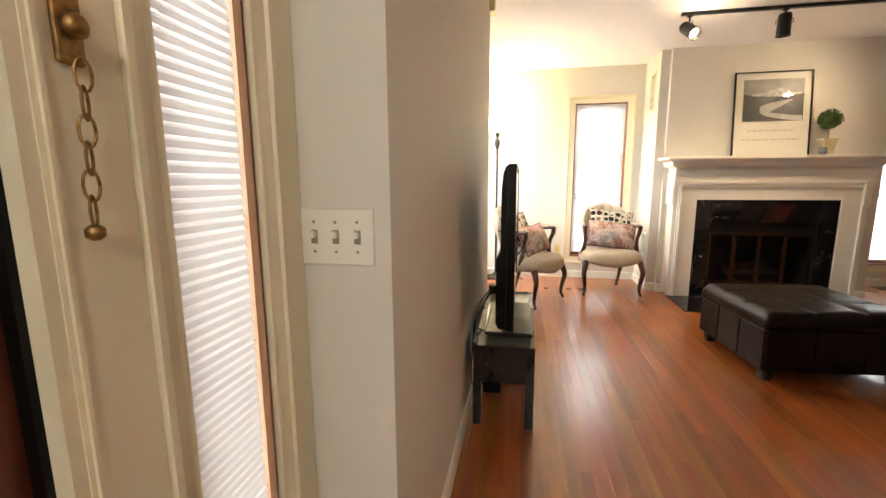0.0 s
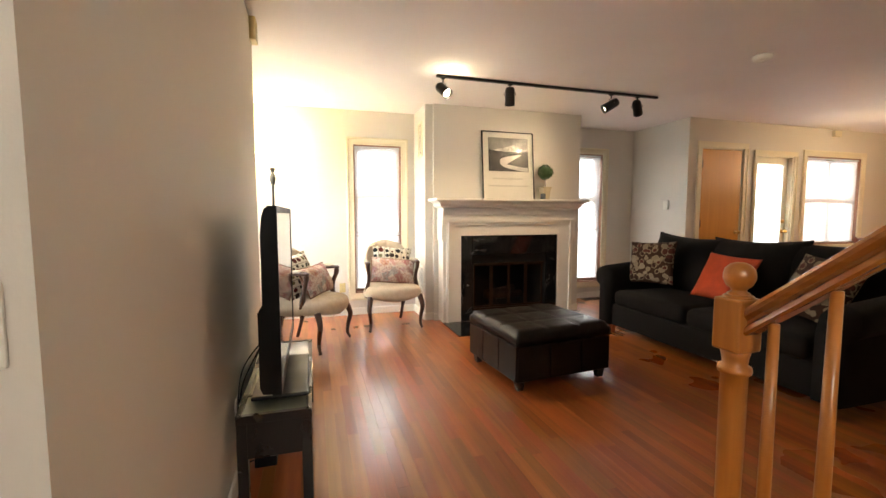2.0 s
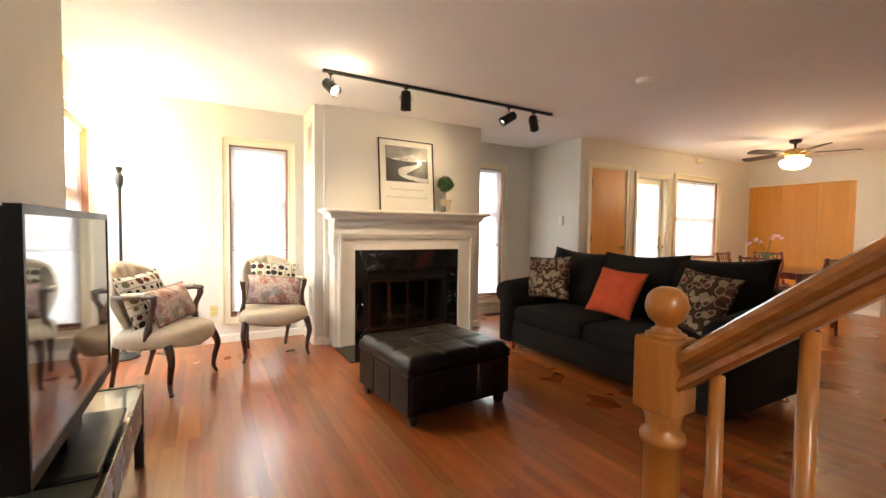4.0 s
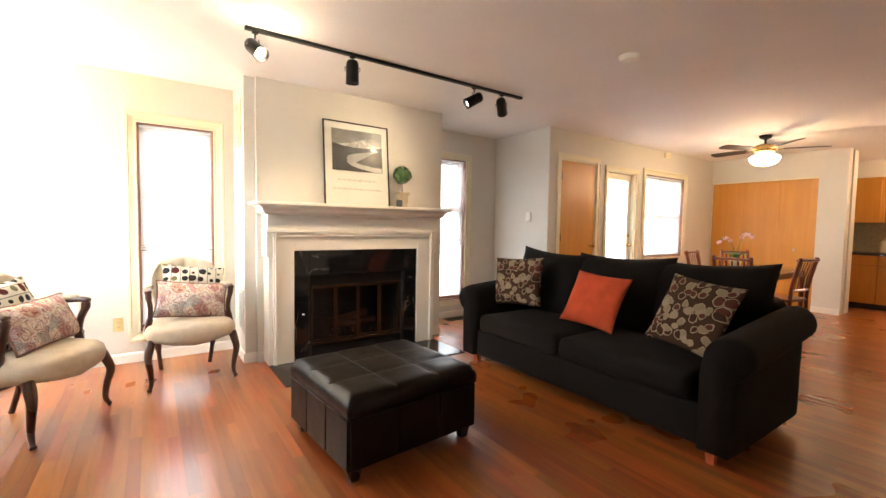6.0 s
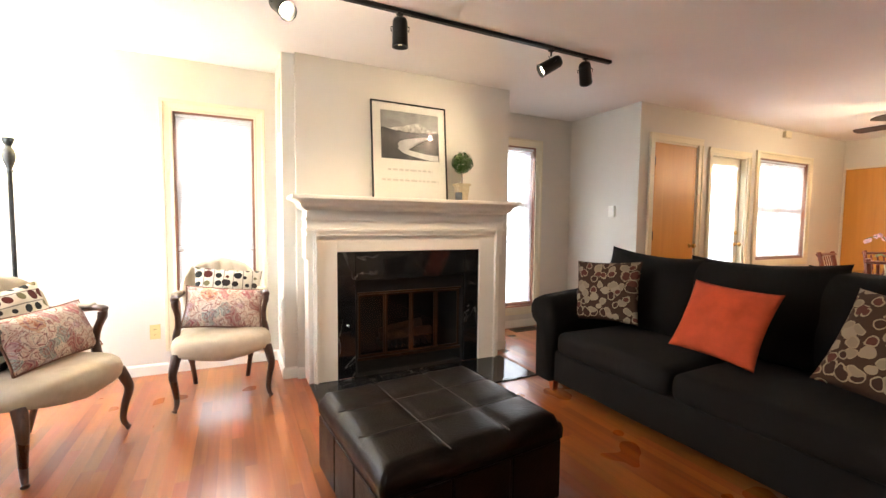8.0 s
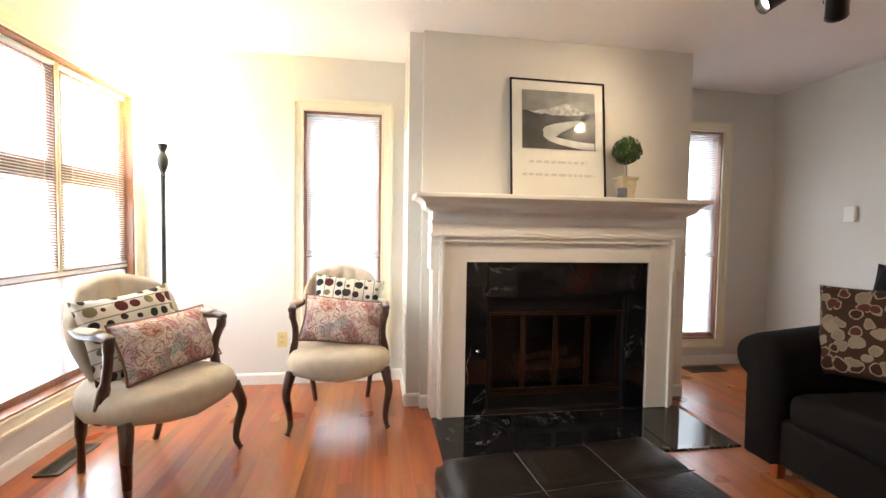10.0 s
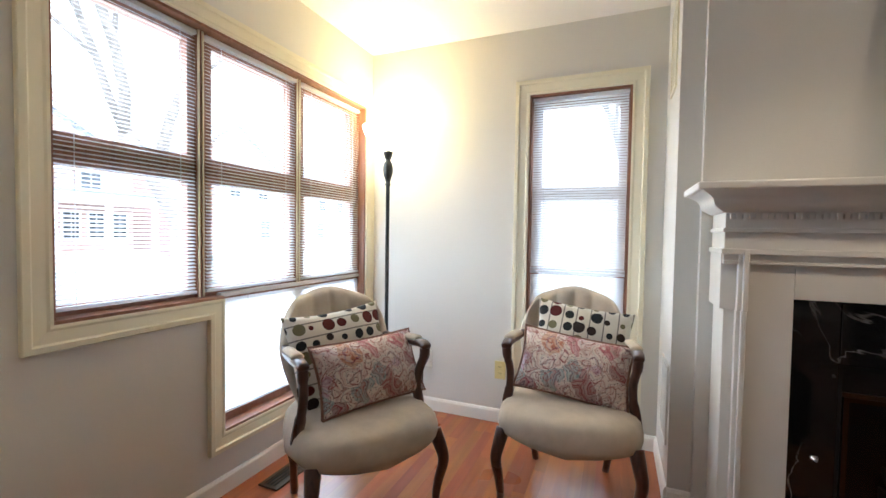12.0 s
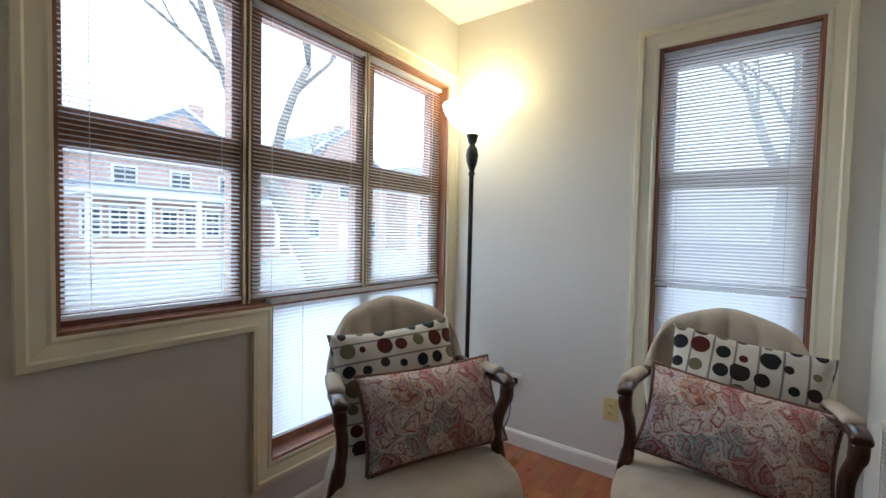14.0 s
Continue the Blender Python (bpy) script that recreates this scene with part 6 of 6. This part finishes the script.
def house(name, y0, y1, eave, ridge, x, label, porch):
    h = thing(name, label, "house", Matrix.Translation((x, (y0 + y1) / 2, -0.7)))
    w = (y1 - y0) / 2
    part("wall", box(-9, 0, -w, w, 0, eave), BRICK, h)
    bm = bmesh.new()
    a = [bm.verts.new(q) for q in ((0.3, -w - 0.4, eave), (0.3, w + 0.4, eave), (0.3, 0, ridge))]
    b = [bm.verts.new(q) for q in ((-9.3, -w - 0.4, eave), (-9.3, w + 0.4, eave), (-9.3, 0, ridge))]
    bm.faces.new(a)
    bm.faces.new(b[::-1])
    for i in range(3):
        k = (i + 1) % 3
        bm.faces.new((a[i], b[i], b[k], a[k]))
    part("roof", bm, ROOF, h)
    bm = bmesh.new()
    g = [bm.verts.new(q) for q in ((0.33, -w * 0.86, eave + 0.15), (0.33, w * 0.86, eave + 0.15), (0.33, 0, ridge - 0.45))]
    bm.faces.new(g)
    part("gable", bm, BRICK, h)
    for s_ in (-1, 1):
        part("bargeboard", tube([(0.36, s_ * (w + 0.4), eave), (0.36, 0, ridge)], 0.12, 4), HOUSEWHITE, h)
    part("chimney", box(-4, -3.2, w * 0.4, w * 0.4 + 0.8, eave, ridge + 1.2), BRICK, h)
    for y in (-w * 0.55, 0.0, w * 0.55):
        house_window(0.0, y, eave - 2.0, 1.0, 1.4, h)
    if porch:
        part("porch_roof", box(0.0, 2.4, -w - 0.2, w + 0.2, 3.3, 3.75), HOUSEWHITE, h)
        part("porch_shingles", box(0.0, 2.6, -w - 0.3, w + 0.3, 3.752, 3.95), ROOF, h)
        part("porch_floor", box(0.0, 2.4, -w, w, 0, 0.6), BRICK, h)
        for i in range(5):
            y = -w + 0.15 + i * (2 * w - 0.3) / 4
            part("column", box(2.1, 2.35, y - 0.12, y + 0.12, 0.6, 3.3), HOUSEWHITE, h)
        for i in range(8):
            house_window(0.0, -w + 0.8 + i * (2 * w - 1.6) / 7, 1.3, 0.75, 1.5, h)
    else:
        for y in (-w * 0.6, w * 0.6):
            house_window(0.0, y, 1.2, 1.1, 1.6, h)
        part("door", box(0.0, 0.06, -0.5, 0.5, 0.3, 2.4), HOUSEWHITE, h)
    return h


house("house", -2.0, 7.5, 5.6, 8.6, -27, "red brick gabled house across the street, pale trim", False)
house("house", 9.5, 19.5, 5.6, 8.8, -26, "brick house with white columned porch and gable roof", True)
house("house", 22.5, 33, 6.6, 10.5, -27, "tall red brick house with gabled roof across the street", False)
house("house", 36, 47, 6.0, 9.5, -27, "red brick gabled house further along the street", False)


def tree(name, at, height, trunk, seed, label, lean=(0, 0), levels=5):
    """A bare winter tree: limbs split and taper down to fine twigs."""
    rnd = random.Random(seed)
    o = thing(name, label, "tree", Matrix.Translation(at))
    limbs, twigs = bmesh.new(), bmesh.new()

    def grow(p, d, length, r, level):
        pts, rad = [p], [r]
        for i in range(4):
            d = (d + Vector((rnd.uniform(-1, 1), rnd.uniform(-1, 1), rnd.uniform(-0.5, 0.7))) * 0.17).normalized()
            p = p + d * length / 4
            pts.append(p)
            rad.append(r * (1 - 0.1 * (i + 1)))
        tube(pts, rad, 9 if level < 2 else (6 if level < 4 else 4), bm=limbs if level < 3 else twigs)
        if level >= levels:
            return
        for i in range(3 if level < 3 else 2 + (rnd.random() < 0.5)):
            nd = (d + Vector((rnd.uniform(-1, 1), rnd.uniform(-1, 1), rnd.uniform(-0.35, 0.7))) * 0.85).normalized()
            k = 4 if i == 0 else rnd.choice((2, 3, 4))
            grow(pts[k], nd, length * rnd.uniform(0.6, 0.82), rad[k] * rnd.uniform(0.5, 0.72), level + 1)

    grow(Vector((0, 0, 0)), Vector((lean[0], lean[1], 1)).normalized(), height * 0.42, trunk, 0)
    part("trunk", limbs, BARK, o, smooth=True)
    part("crown", twigs, BARK, o)
    return o


tree("tree", (1.45, 13.5, -0.7), 9.0, 0.32, 5, "bare grey street tree with a thick forked trunk", (0.02, 0))
tree("tree", (-8.4, 10.9, -0.7), 11, 0.3, 9, "bare pale tree standing by the kerb outside the window", (-0.2, -0.26), 4)
tree("tree", (5.5, 16, -0.7), 10, 0.22, 21, "bare winter tree behind the house with spreading limbs", (0, 0))
tree("tree", (-23, 21, -0.7), 11, 0.25, 33, "bare winter tree in front of the brick houses", (0, 0))
fence = tagged(new("garden_fence"), "weathered wooden board fence behind the back garden", "fence")
for i in range(60):
    x = -4 + i * 0.3
    part("board", box(x, x + 0.285, 19.0, 19.03, -0.7, 1.0 + 0.02 * (i % 3)), mat("weathered_boards", (0.35, 0.33, 0.3), 0.9, var=0.2) if i == 0 else bpy.data.materials["weathered_boards"], fence)

# ---- floor boards, nearest ones singly ----
BW = 0.0585
rnd = random.Random(3)
boards = []
meshes = {}


floor = tagged(new("floor"), kind="structure")
far = bmesh.new()
count = 0
x = -0.86
while x < 10.8:
    y = round(-1.65 - rnd.uniform(0, 0.9), 2)
    end = 5.6
    while y < end:
        ln = round(rnd.choice((0.5, 0.75, 0.95, 1.2, 1.5)) * rnd.uniform(0.9, 1.1), 2)
        y1 = min(y + ln, end)
        on_hearth = 1.52 < x < 3.24 and y1 > 4.205 and y < 4.735
        near = -0.45 < x < 2.35 and 0.9 < y + ln / 2 < 4.9 and count < 300
        if on_hearth:
            y1 = min(y1, 4.203)
            if y1 - y < 0.05:
                y = 4.74
                continue
        if near:
            length = round(y1 - y, 3)
            if length not in meshes:
                bm = bmesh.new()
                add_box(bm, 0, BW - 0.0005, 0, length - 0.0004, -0.013, 0)
                o = part("board", bm, FLOOR_A, floor)
                meshes[length] = o.data
            else:
                o = new("board", meshes[length])
                o.parent = floor
            o.location = (x, y, 0)
            count += 1
        elif x > -0.42 or y > 3.2:
            v = add_box(far, x, x + BW - 0.0005, y, y1 - 0.0004, -0.013, 0)
        y = y1 if not on_hearth else max(y1, 4.2)
        if on_hearth and y >= 4.2 and y < 4.74:
            y = 4.74
    x += BW
tagged(part("floor_boards", far, FLOOR_B), kind="stuff")
